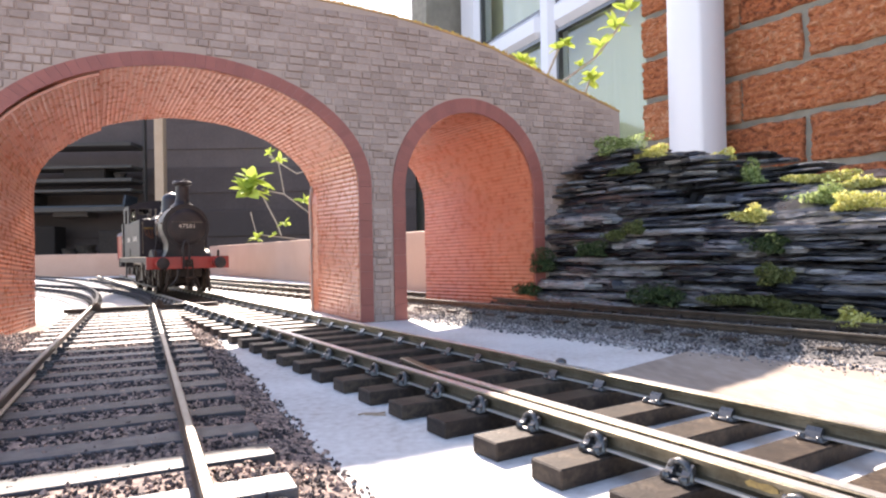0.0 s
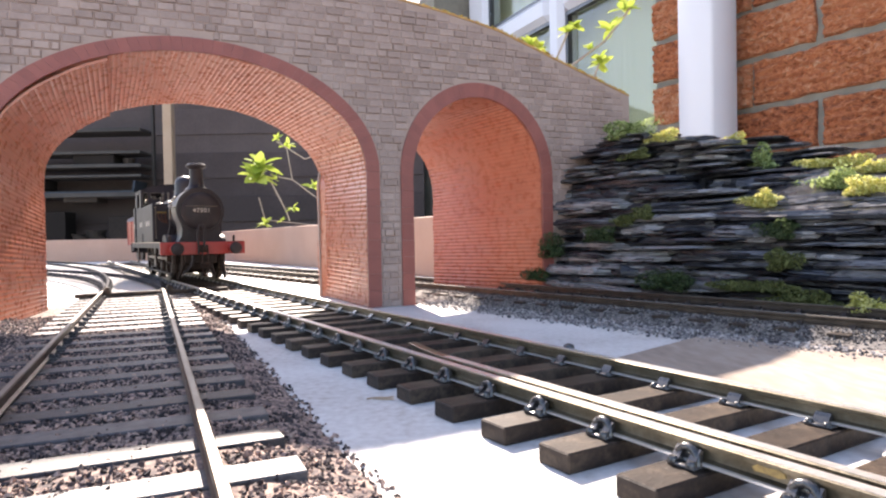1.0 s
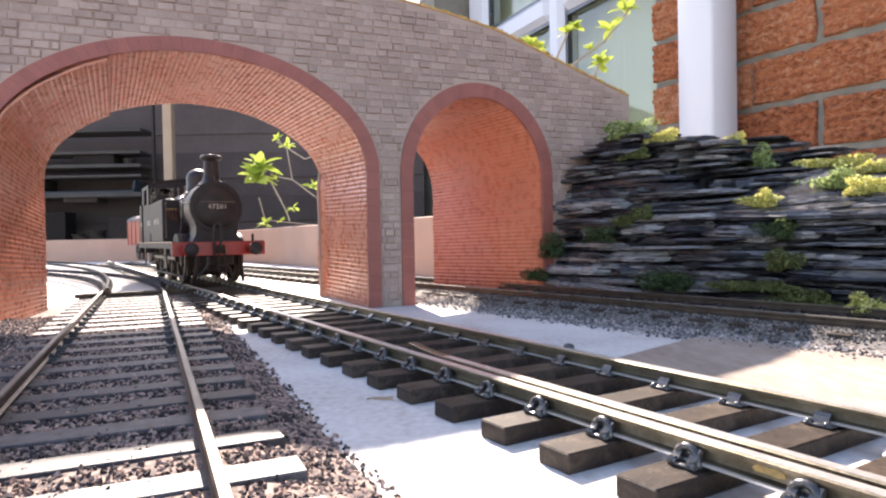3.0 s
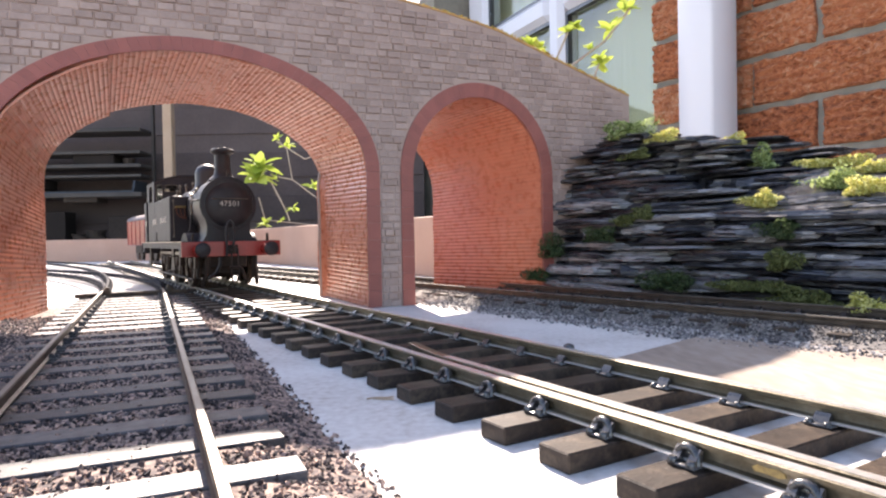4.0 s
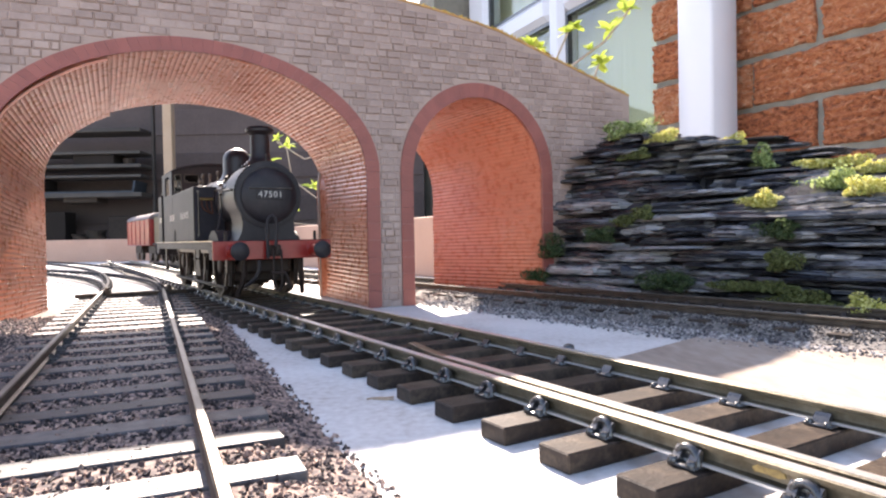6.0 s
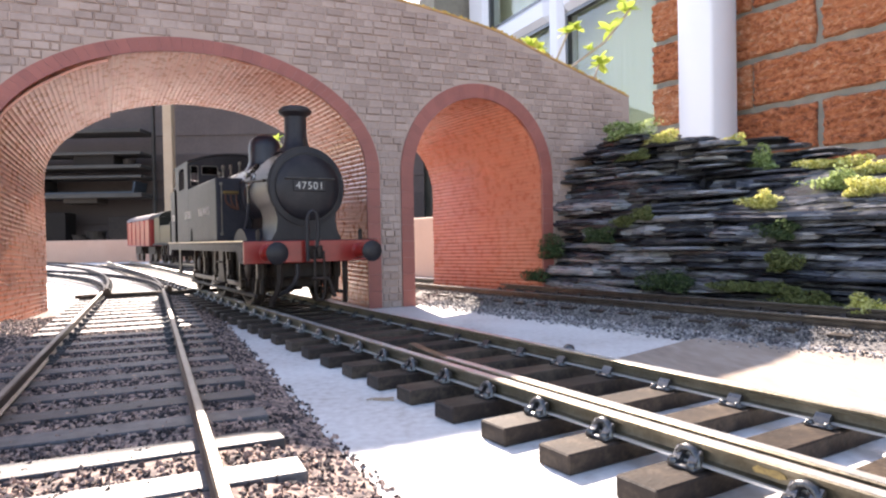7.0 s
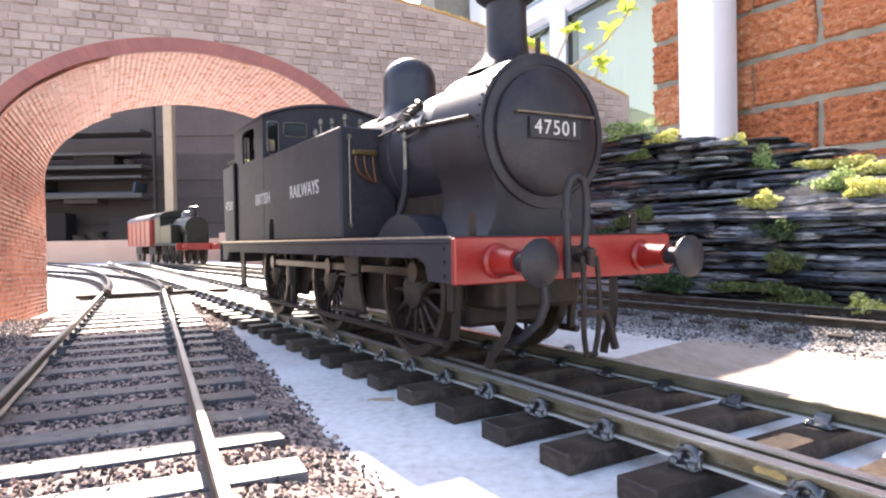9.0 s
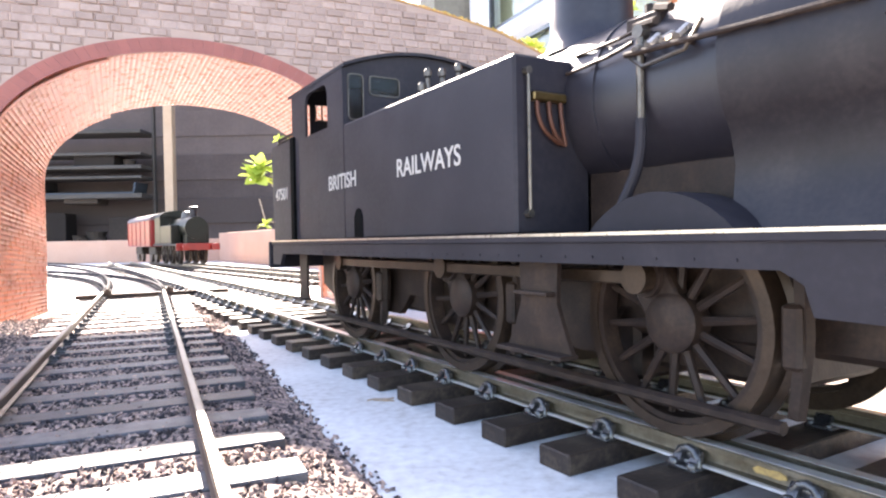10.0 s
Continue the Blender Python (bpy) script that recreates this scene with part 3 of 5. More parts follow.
def build_bank():
    x, y, a = BACK_LINE
    bank = empty("slate_bank", mm(0, 0, 0), label="embankment of stacked dark slate slivers with moss", category="slate embankment")
    bm = bmesh.new()
    ss = [60 - 10 * k for k in range(38)]
    rows = []
    for s in ss:
        h = bank_height(s) - 5
        rows.append([bm.verts.new((*line_point(BACK_LINE, s, 34 + back), z)) for back, z in ((0, 0), (0.22 * 44, 44) if h > 44 else (0.1 * h, h / 2), (lean(s, h), h), (125, h), (125, 0))])
    for p, q in zip(rows, rows[1:]):
        for k in range(5):
            bm.faces.new((p[k], q[k], q[(k + 1) % 5], p[(k + 1) % 5]))
    bm.faces.new(rows[0])
    bm.faces.new(rows[-1][::-1])
    part("core", bm, M_SLATE, bank, "dark filling behind the slates")
    kinds = []
    for k in range(24):
        ob = part("slate", slab_mesh(random.uniform(28, 78), random.uniform(20, 28), random.choice((1.6, 2.0, 2.6, 3.2, 4.2, 5.4))), M_SLATE, bank, smooth=24)
        kinds.append((ob.data, ob.dimensions.copy()))
        bpy.data.objects.remove(ob)
    count, z = 0, 1.2
    while z < 93:
        s = 58 - random.uniform(0, 20)
        while s > -230 and count < 420:
            me, dim = random.choice([k for k in kinds if z < 66 or (k[1].x < 0.05 and k[1].z < 0.0045)])
            w = dim.x * 1000
            if s - w / 2 < -170 and z > 70:
                break
            if (bank_height(s - w / 2) if s > -10 else min(bank_height(s), bank_height(s - w)) + 2.5) > z - 1.5:
                flip = random.choice((-1, 1))
                px, py = line_point(BACK_LINE, s - w / 2, 34 + lean(s - w / 2, z) + random.uniform(-4.5, 3.0))
                piece("slate", me, bank, pose(px / 1000, py / 1000, (z + random.uniform(-0.7, 0.7)) / 1000, flip * -(random.uniform(-3, 5) if s > -48 else random.uniform(-3, 5) if z < 40 else random.uniform(8, 22)), random.uniform(-2.2, 2.2) * (1 if z < 68 else 0.4), 90 - a + (0 if flip > 0 else 180) + random.uniform(-5, 5)))
                count += 1
            s -= w * random.uniform(0.55, 0.85)
        z += random.uniform(1.9, 2.8)


build_bank()


# ---- moss and small plants on the bank ----
M_MOSS = [material("moss_" + n, c, 0.95, 600, 3000, 0.3, island=0.5, spec=0.2) for n, c in (
    ("green", [(0.13, 0.18, 0.055), (0.29, 0.37, 0.13), (0.48, 0.56, 0.26)]),
    ("yellow", [(0.40, 0.39, 0.09), (0.66, 0.63, 0.20), (0.80, 0.76, 0.38)]),
    ("dull", [(0.07, 0.085, 0.03), (0.14, 0.16, 0.055), (0.22, 0.24, 0.10)]),
    ("dark", [(0.03, 0.05, 0.022), (0.065, 0.10, 0.04), (0.12, 0.16, 0.075)]))]

for mo in M_MOSS:
    mn, ml = mo.node_tree.nodes, mo.node_tree.links
    lit, mixed, tone = mn.new("ShaderNodeBsdfTranslucent"), mn.new("ShaderNodeMixShader"), mn["Color Ramp"]
    ml.new(tone.outputs[0], lit.inputs[0])
    mixed.inputs[0].default_value = 0.4
    ml.new(mn["Principled BSDF"].outputs[0], mixed.inputs[1])
    ml.new(lit.outputs[0], mixed.inputs[2])
    ml.new(mixed.outputs[0], mn["Material Output"].inputs[0])


def moss(s, z, wide, high, kind, label, out=0.0, leaf=1.05, count=420):
    rng = np.random.default_rng(int(abs(s) * 7 + z * 13))
    verts, faces = [], []
    for k in range(count):
        p = rng.normal(size=3)
        p = p / np.linalg.norm(p) * rng.random() ** 0.4
        lump = 1 + 0.35 * math.sin(p[0] * 5 + s) + 0.25 * math.cos(p[2] * 6 + z)
        c = np.array([p[0] * wide / 2 * lump, p[1] * high * 0.45, max(-0.4, p[2]) * high / 2 * lump])
        r = leaf * rng.uniform(0.5, 1.2)
        u, v = rng.normal(size=3), rng.normal(size=3)
        u, v = u / np.linalg.norm(u) * r, v / np.linalg.norm(v) * r * 0.7
        n0 = len(verts)
        verts += [c - u, c + v * 0.6, c + u, c - v * 0.6 + np.array([0, 0, 0.3])]
        faces += [(n0, n0 + 1, n0 + 2), (n0, n0 + 2, n0 + 3)]
    me = bpy.data.meshes.new("moss_clump")
    me.from_pydata([tuple(v / 1000) for v in verts], [], faces)
    me.materials.append(M_MOSS[kind])
    ob = new("moss_clump", me)
    px, py = line_point(BACK_LINE, s, 24 + lean(s, z) - out)
    ob.matrix_basis = mm(px, py, z, 90 - BACK_LINE[2])
    tagged(ob, label, "moss", group="moss on the slate bank")


G, Y, D, K = "bright green moss clump on the slate", "yellow green moss patch on the slate", "dull olive moss patch between slates", "dark green small plant among slates"
UPPER = ((-6, 92, 34, 12, 0, G), (-28, 85, 20, 8, 1, Y), (-86, 49, 20, 9, 1, Y), (-61, 71, 15, 15, 0, G), (-111, 56, 26, 12, 0, G), (-126, 52, 22, 8, 1, Y),
                              (-96, 67, 30, 6, 1, Y), (-118, 62, 26, 6, 1, Y), (-98, 36, 18, 11, 3, K), (-28, 45, 14, 8, 2, D), (33, 28, 22, 16, 3, K))
LOWER = ((-100, 23, 16, 11, 2, D), (-46, 12, 26, 13, 3, K),
                              (-90, 12, 34, 6, 2, D), (-111, 8, 30, 6, 2, D), (-132, 7, 14, 8, 1, Y), (-47, 83, 16, 7, 1, Y), (-16, 77, 20, 5, 2, D), (42, 12, 18, 10, 3, K), (42, 69, 14, 8, 2, D),
                              (-2, 35, 18, 10, 3, K), (-17, 42, 16, 7, 2, D), (-150, 55, 30, 9, 0, G))
for s, z, w, h, kind, lab in UPPER + LOWER:
    moss(s, z, w, h, kind, lab, out=6.5 if z < 60 else 2.0, count=int(62 * w + 420))

# ---- upstands of the baseboard ----
def upstand(x0, y0, x1, y1, h):
    bm = bmesh.new()
    n = math.hypot(x1 - x0, y1 - y0)
    box(bm, 0, n, 0, 12, 0, h, 0.8)
    tagged(part("edge_board", bm, M_PEACH, m=mm(x0, y0, 0, math.degrees(math.atan2(y1 - y0, x1 - x0)))), "peach painted upstand board along the baseboard edge", "edge board", group="edge boards")


upstand(-440, 1275, 40, 505, 55)
upstand(-1350, 1320, -440, 1290, 45)


# ---- dark fence and shelves behind ----
def build_fence():
    fence = empty("garden_fence", mm(-1500, 1850, -900), label="dark shaded timber fence with horizontal boards", category="fence")
    bm = bmesh.new()
    box(bm, 0, 1450, 0, 18, 0, 72, 1)
    ob = part("board", bm, M_DARKWOOD, fence)
    for k in range(22):
        piece("board", ob.data, fence, pose(0, random.uniform(-0.004, 0.004) - (0.008 if k % 2 else 0), 0.062 * (k + 1)))
    for x in (60, 560, 1120, 1390):
        bm = bmesh.new()
        box(bm, x, x + 60, 20, 80, 0, 1440, 2)
        part("post", bm, M_DARKWOOD, fence)


build_fence()
bm = bmesh.new()
box(bm, -11, 11, -11, 11, -900, 520, 1.5)
tagged(part("timber_post", bm, M_TAN, m=mm(-672, 1610, 0)), "tan timber post standing before the dark fence", "post")
# rack colours darkened further for the shade it stands in
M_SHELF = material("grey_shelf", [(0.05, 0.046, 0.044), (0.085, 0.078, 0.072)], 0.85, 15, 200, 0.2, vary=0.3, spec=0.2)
M_TUB = material("dim_tub", [(0.03, 0.024, 0.020), (0.075, 0.058, 0.046)], 0.85, 15, 200, 0.2, vary=0.6, spec=0.2)
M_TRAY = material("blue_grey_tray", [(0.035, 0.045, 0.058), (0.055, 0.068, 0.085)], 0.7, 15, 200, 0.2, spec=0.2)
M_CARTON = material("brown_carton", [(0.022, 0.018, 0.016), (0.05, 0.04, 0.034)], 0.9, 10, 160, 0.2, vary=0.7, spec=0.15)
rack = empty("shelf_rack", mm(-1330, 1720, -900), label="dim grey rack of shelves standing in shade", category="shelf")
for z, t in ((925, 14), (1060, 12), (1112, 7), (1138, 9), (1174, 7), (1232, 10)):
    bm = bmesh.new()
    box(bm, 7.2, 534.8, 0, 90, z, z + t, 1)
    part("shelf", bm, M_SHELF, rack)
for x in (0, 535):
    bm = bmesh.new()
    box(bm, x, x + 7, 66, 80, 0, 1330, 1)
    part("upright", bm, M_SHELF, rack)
bm = bmesh.new()
prism(bm, [(0, 30), (6, 0), (494, 0), (500, 30), (494, 30), (490, 4), (10, 4), (6, 30)], 0, 70)
tagged(part("seed_tray", bm, M_TRAY, m=mm(-1312, 1725, 172.2)), "long blue grey seed tray on the rack", "tray")
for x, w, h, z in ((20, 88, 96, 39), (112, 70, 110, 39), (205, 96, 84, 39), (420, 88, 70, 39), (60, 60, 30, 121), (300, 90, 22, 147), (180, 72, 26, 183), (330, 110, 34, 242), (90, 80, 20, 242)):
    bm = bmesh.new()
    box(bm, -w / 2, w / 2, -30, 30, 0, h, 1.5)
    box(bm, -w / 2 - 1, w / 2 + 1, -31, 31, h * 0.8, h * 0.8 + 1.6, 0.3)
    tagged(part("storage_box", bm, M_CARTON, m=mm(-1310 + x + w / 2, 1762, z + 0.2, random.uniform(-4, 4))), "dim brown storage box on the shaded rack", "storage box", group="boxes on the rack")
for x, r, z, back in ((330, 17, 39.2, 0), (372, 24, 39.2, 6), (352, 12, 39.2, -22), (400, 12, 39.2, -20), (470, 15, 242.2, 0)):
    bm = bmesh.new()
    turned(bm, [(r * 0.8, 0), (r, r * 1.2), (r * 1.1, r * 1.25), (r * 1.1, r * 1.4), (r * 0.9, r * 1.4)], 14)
    tagged(part("plant_pot", bm, M_TUB, m=mm(-1310 + x, 1752 + back, z)), "brown pot on the shaded shelf, its colour darkened for the shade", "plant pot", group="pots on the rack")

# ---- house: brick wall, downpipe, window ----
WALL = mm(391, 1150, 0, -59.8)   # x along the wall towards the viewer, y into the wall
wall = new("wall_house", None)
wall.matrix_basis = WALL
tagged(wall, "orange red rustic brick house wall with grey mortar", "wall", kind="structure")
bm = bmesh.new()
box(bm, -16, 30, 6, 28, -900, 2400)
box(bm, 30, 1500, 6, 280, -900, 2400)
box(bm, -900, -16, 6, 28, -900, 20)
box(bm, -900, 30, 28, 280, -900, 20)
box(bm, -900, -16, 6, 28, 1300, 2400)
box(bm, -900, 30, 28, 280, 1300, 2400)
box(bm, -900, -812, 6, 280, 20, 1300)
part("mortar", bm, M_MORTAR, wall, "grey mortar bed")


def brick_mesh(w):
    bm = bmesh.new()
    nx, nz = max(20, int(w / 2.9)), 26
    seed = random.uniform(0, 500)

    def co(i, k):
        x, z = w * i / nx, 65 * k / nz
        e = min(i, nx - i, k, nz - k)
        v = Vector((x / 24 + seed, z / 9, 0))
        d = 4.2 * noise.noise(v) + 4.4 * noise.noise(v * 2.3) + 3.8 * noise.noise(v * 4.3) - (1.6 if e > 0 else -2.0)
        wob = 3.6 * noise.noise(Vector((x / 25, z / 25, seed))) if e == 0 else 0
        return (x + (wob if i in (0, nx) else 0), d, z + (wob if k in (0, nz) else 0))
    g = [[bm.verts.new(co(i, k)) for k in range(nz + 1)] for i in range(nx + 1)]
    for i in range(nx):
        for k in range(nz):
            bm.faces.new((g[i][k], g[i + 1][k], g[i + 1][k + 1], g[i][k + 1]))
    rim = [g[i][0] for i in range(nx + 1)] + [g[nx][k] for k in range(1, nz + 1)] + [g[i][nz] for i in range(nx - 1, -1, -1)] + [g[0][k] for k in range(nz - 1, 0, -1)]
    back = [bm.verts.new((v.co.x, 9, v.co.z)) for v in rim]
    for i in range(len(rim)):
        j = (i + 1) % len(rim)
        bm.faces.new((rim[j], rim[i], back[i], back[j]))
    ob = part("brick", bm, M_HOUSE, wall, smooth=50)
    me = ob.data
    bpy.data.objects.remove(ob)
    return me


BRICKS = {w: [brick_mesh(w) for k in range(3)] for w in (215, 73, 192)}
for c in range(-4, 10):
    z = 154 + 75 * c
    first = {0: 57, 1: -48}[c % 2] - 1
    x = first - 225 * (1 if c % 2 == 0 else 0)
    while x < 1000:
        if x < -20:
            x0 = -20
            nxt = x + 225
            w = 73 if nxt - 10 + 20 < 100 else 192
        else:
            w, x0, nxt = 215, x, x + 225
        piece("brick", random.choice(BRICKS[w]), wall, mm(x0, 0, z))
        x = nxt

pipe_thing = empty("downpipe", WALL, label="white square plastic downpipe on the brick wall", category="downpipe")
bm = bmesh.new()
box(bm, 103, 167, -85, -22, -900, 2400, 5)
part("pipe", bm, M_UPVC, pipe_thing, smooth=50)
bm = bmesh.new()
box(bm, 93, 169, -25, 0, 640, 680, 3)
part("bracket", bm, M_UPVC, pipe_thing)

M_GLASS = bpy.data.materials.new("window_glass")
M_GLASS.use_nodes = True
gb = M_GLASS.node_tree.nodes["Principled BSDF"]
gb.inputs["Base Color"].default_value = (0.92, 0.97, 0.95, 1)
gb.inputs["Roughness"].default_value = 0.02
gb.inputs["Transmission Weight"].default_value = 1.0
gb.inputs["IOR"].default_value = 1.45
M_BLIND = material("sage_blind", [(0.42, 0.41, 0.25), (0.54, 0.52, 0.34)], 0.8, 6, 40, 0.05, stretch=(3, 3, 0.15))
window = new("window_1", None)
WINDOW = WALL @ mm(-16, 30, 0, -5.5)   # the casements stand at a slight angle to the wall
window.matrix_basis = WINDOW
tagged(window, "white plastic framed house window with sage green blind", "window", kind="structure")
LIGHTS = ((-679, -379, 80, 540), (-324, -2, 80, 540), (-679, -379, 600, 1300), (-324, -2, 600, 1300))
for nm, x0, x1, z0, z1 in (("window_frame", -780, -679, 20, 1300), ("mullion", -379, -324, 20, 1300), ("transom", -679, -379, 540, 600), ("transom", -324, -2, 540, 600), ("window_frame", -2, 36, 20, 1300), ("window_frame", -679, -2, 20, 80)):
    bm = bmesh.new()
    box(bm, x0, x1, 0, 60, z0, z1, 13)
    part(nm, bm, M_UPVC, window)
for x0, x1, z0, z1 in LIGHTS:
    bm = bmesh.new()
    box(bm, x0, x1, 28, 32, z0, z1)
    pane = part("pane", bm, M_GLASS, window)
    pane.visible_shadow = False
    bm = bmesh.new()
    for a0, a1, b0, b1 in ((x0, x1, z0, z0 + 8), (x0, x1, z1 - 8, z1), (x0, x0 + 8, z0 + 8, z1 - 8), (x1 - 8, x1, z0 + 8, z1 - 8)):
        box(bm, a0, a1, 14, 27, b0, b1)
    part("gasket", bm, M_CHAIR, window, "black rubber gasket")
bm = bmesh.new()
box(bm, -780, 20, 90, 94, 20, 1300)
part("blind", bm, M_BLIND, window, "sage green roller blind behind the glass")

# ---- budding twigs ----
M_LEAF = material("young_leaf", [(0.24, 0.34, 0.04), (0.38, 0.48, 0.08), (0.54, 0.60, 0.17)], 0.75, 60, 600, 0.1, island=0.3, spec=0.2)
ln, ll = M_LEAF.node_tree.nodes, M_LEAF.node_tree.links
through_leaf, both = ln.new("ShaderNodeBsdfTranslucent"), ln.new("ShaderNodeMixShader")
through_leaf.inputs[0].default_value = (0.32, 0.40, 0.08, 1)
both.inputs[0].default_value = 0.4
ll.new(ln["Principled BSDF"].outputs[0], both.inputs[1])
ll.new(through_leaf.outputs[0], both.inputs[2])
ll.new(both.outputs[0], ln["Material Output"].inputs[0])
M_TWIG = material("brown_twig", [(0.26, 0.21, 0.17), (0.42, 0.36, 0.30)], 0.8, 100, 900, 0.3)


def leaf_mesh(bm, m, l, w):
    rows = []
    for k in range(5):
        f = k / 4
        wd = w * math.sin(math.pi * min(1, f * 0.92 + 0.06)) ** 0.8 / 2
        z = -0.25 * l * f * f
        rows.append([bm.verts.new(m @ Vector(p)) for p in ((-wd, f * l, z + 0.25 * wd), (0, f * l, z), (wd, f * l, z + 0.25 * wd))])
    for a, b in zip(rows, rows[1:]):
        for j in range(2):
            bm.faces.new((a[j], a[j + 1], b[j + 1], b[j]))


def twig(name, label, stems, buds, leaf):
    ob = empty(name, mm(0, 0, 0), label=label, category="plant")
    for pts, r in stems:
        bm = bmesh.new()
        pipe(bm, pts, r, 6)
        part("stem", bm, M_TWIG, ob, smooth=60)
    for p, n, size in buds:
        bm = bmesh.new()
        for k in range(n):
            m = Matrix.Translation(p) @ Euler((random.uniform(-0.3, 1.3), random.uniform(-0.7, 0.7), 2 * math.pi * k / n + random.uniform(-0.4, 0.4))).to_matrix().to_4x4()
            leaf_mesh(bm, m, leaf * size * random.uniform(0.7, 1.15), leaf * size * 0.5)
        part("leaf_spray", bm, M_LEAF, ob, "bright yellow green young leaves", smooth=60)


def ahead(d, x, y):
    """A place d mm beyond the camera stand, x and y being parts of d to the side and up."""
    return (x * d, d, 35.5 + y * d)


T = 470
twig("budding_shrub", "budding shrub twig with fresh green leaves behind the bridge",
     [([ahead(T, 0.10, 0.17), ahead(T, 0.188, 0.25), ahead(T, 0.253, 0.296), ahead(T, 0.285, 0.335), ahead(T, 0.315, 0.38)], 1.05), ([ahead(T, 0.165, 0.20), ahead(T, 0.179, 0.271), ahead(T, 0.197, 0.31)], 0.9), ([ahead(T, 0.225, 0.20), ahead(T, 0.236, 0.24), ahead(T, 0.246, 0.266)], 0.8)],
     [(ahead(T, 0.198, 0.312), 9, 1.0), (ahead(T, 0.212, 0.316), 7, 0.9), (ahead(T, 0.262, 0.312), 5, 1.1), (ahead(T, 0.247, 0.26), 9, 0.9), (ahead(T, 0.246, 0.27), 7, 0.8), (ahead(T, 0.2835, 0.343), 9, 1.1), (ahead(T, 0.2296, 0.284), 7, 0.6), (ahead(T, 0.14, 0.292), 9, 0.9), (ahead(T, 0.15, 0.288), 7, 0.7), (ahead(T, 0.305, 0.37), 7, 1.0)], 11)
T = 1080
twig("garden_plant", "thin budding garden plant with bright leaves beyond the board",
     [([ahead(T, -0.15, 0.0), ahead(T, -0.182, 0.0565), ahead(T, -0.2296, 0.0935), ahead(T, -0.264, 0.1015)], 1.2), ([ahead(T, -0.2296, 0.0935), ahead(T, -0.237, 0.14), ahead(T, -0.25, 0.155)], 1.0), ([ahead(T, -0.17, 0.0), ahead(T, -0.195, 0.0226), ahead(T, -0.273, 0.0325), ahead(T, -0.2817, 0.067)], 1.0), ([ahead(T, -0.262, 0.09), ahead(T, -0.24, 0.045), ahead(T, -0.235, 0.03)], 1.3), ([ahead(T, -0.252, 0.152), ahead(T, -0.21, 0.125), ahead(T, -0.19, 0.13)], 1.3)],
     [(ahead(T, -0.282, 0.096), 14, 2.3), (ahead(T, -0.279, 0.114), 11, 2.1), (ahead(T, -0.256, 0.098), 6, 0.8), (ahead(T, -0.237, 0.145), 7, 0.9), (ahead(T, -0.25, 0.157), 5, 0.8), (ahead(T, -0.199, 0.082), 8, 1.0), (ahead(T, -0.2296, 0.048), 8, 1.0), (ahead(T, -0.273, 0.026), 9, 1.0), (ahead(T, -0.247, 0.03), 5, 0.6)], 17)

# bare sheet of ply let into the board
M_PLY = material("bare_ply", [(0.21, 0.165, 0.135), (0.30, 0.245, 0.20), (0.41, 0.355, 0.31)], 0.85, 40, 400, 0.3, stretch=(1, 0.3, 1))
bm = bmesh.new()
prism(bm, [(49, 184), (91, 224), (150, 165), (118, 96), (86, 112)], 0.02, 0.55, "xy")
tagged(part("ply_sheet", bm, M_PLY), "thin bare brown plywood sheet lying on the board", "plywood sheet")

# small scraps
M_OCHRE = material("ochre_paint", [(0.20, 0.13, 0.05), (0.50, 0.33, 0.10)], 0.6, 300, 2000, 0.2)
bm = bmesh.new()
prism(bm, [(-2.2, 0.25), (-1.3, 0.0), (0.6, 0.1), (1.9, 0.0), (2.3, 0.5), (1.6, 0.95), (0.2, 0.85), (-1.2, 1.05), (-2.0, 0.75)], -0.1, 0.1)
tagged(part("paint_dab", bm, M_OCHRE, m=mm(*line_point(MAIN, -28, -GAUGE - 1.22), 5.3, 90 - MAIN[2])), "ochre paint dab on the rail side", "paint dab")
bm = bmesh.new()
pipe(bm, [(-3.4, 0.6, 0.2), (-1.6, 0.9, 0.3), (1, 0.2, 0.26), (2.6, 1.0, 0.2)], 0.2, 5)
pipe(bm, [(-2, 0.4, 0.2), (0.4, -1.2, 0.28), (2.4, -1.4, 0.2)], 0.18, 5)
tagged(part("wood_shaving", bm, M_TAN, m=mm(-14, 143, 0, 12)), "curled tan wood shaving on the board", "wood shaving")


# ---- locomotives and coach ----
M_BLACK = material("satin_black_paint", [(0.010, 0.009, 0.013), (0.0155, 0.014, 0.0195), (0.027, 0.024, 0.029)], 0.58, 70, 900, 0.08, spec=0.24)
M_PANE = bpy.data.materials.new("clear_cab_glass")
M_PANE.use_nodes = True
pb = M_PANE.node_tree.nodes["Principled BSDF"]
pb.inputs["Base Color"].default_value = (0.86, 0.85, 0.82, 1)
pb.inputs["Roughness"].default_value = 0.08
pb.inputs["Transmission Weight"].default_value = 1.0
pb.inputs["IOR"].default_value = 1.2
M_BOILER = material("satin_boiler_paint", [(0.010, 0.009, 0.013), (0.0155, 0.014, 0.0195), (0.027, 0.024, 0.029)], 0.42, 70, 900, 0.08, spec=0.4)
# near-black without gloss: recess shade put into the colour of flat sheets
M_RECESS_SHADE = material("recess_shade", [(0.002, 0.002, 0.002), (0.004, 0.004, 0.004)], 0.9, 70, 900, 0.0, spec=0.05)
M_DUSTY = material("weathered_black", [(0.011, 0.0073, 0.0065), (0.023, 0.0152, 0.0125), (0.045, 0.029, 0.021)], 0.55, 200, 1500, 0.25, spec=0.2)
M_SMOKE = material("sooty_smokebox", [(0.0085, 0.007, 0.0095), (0.0145, 0.012, 0.0145), (0.028, 0.023, 0.024)], 0.46, 120, 1200, 0.15, spec=0.27)
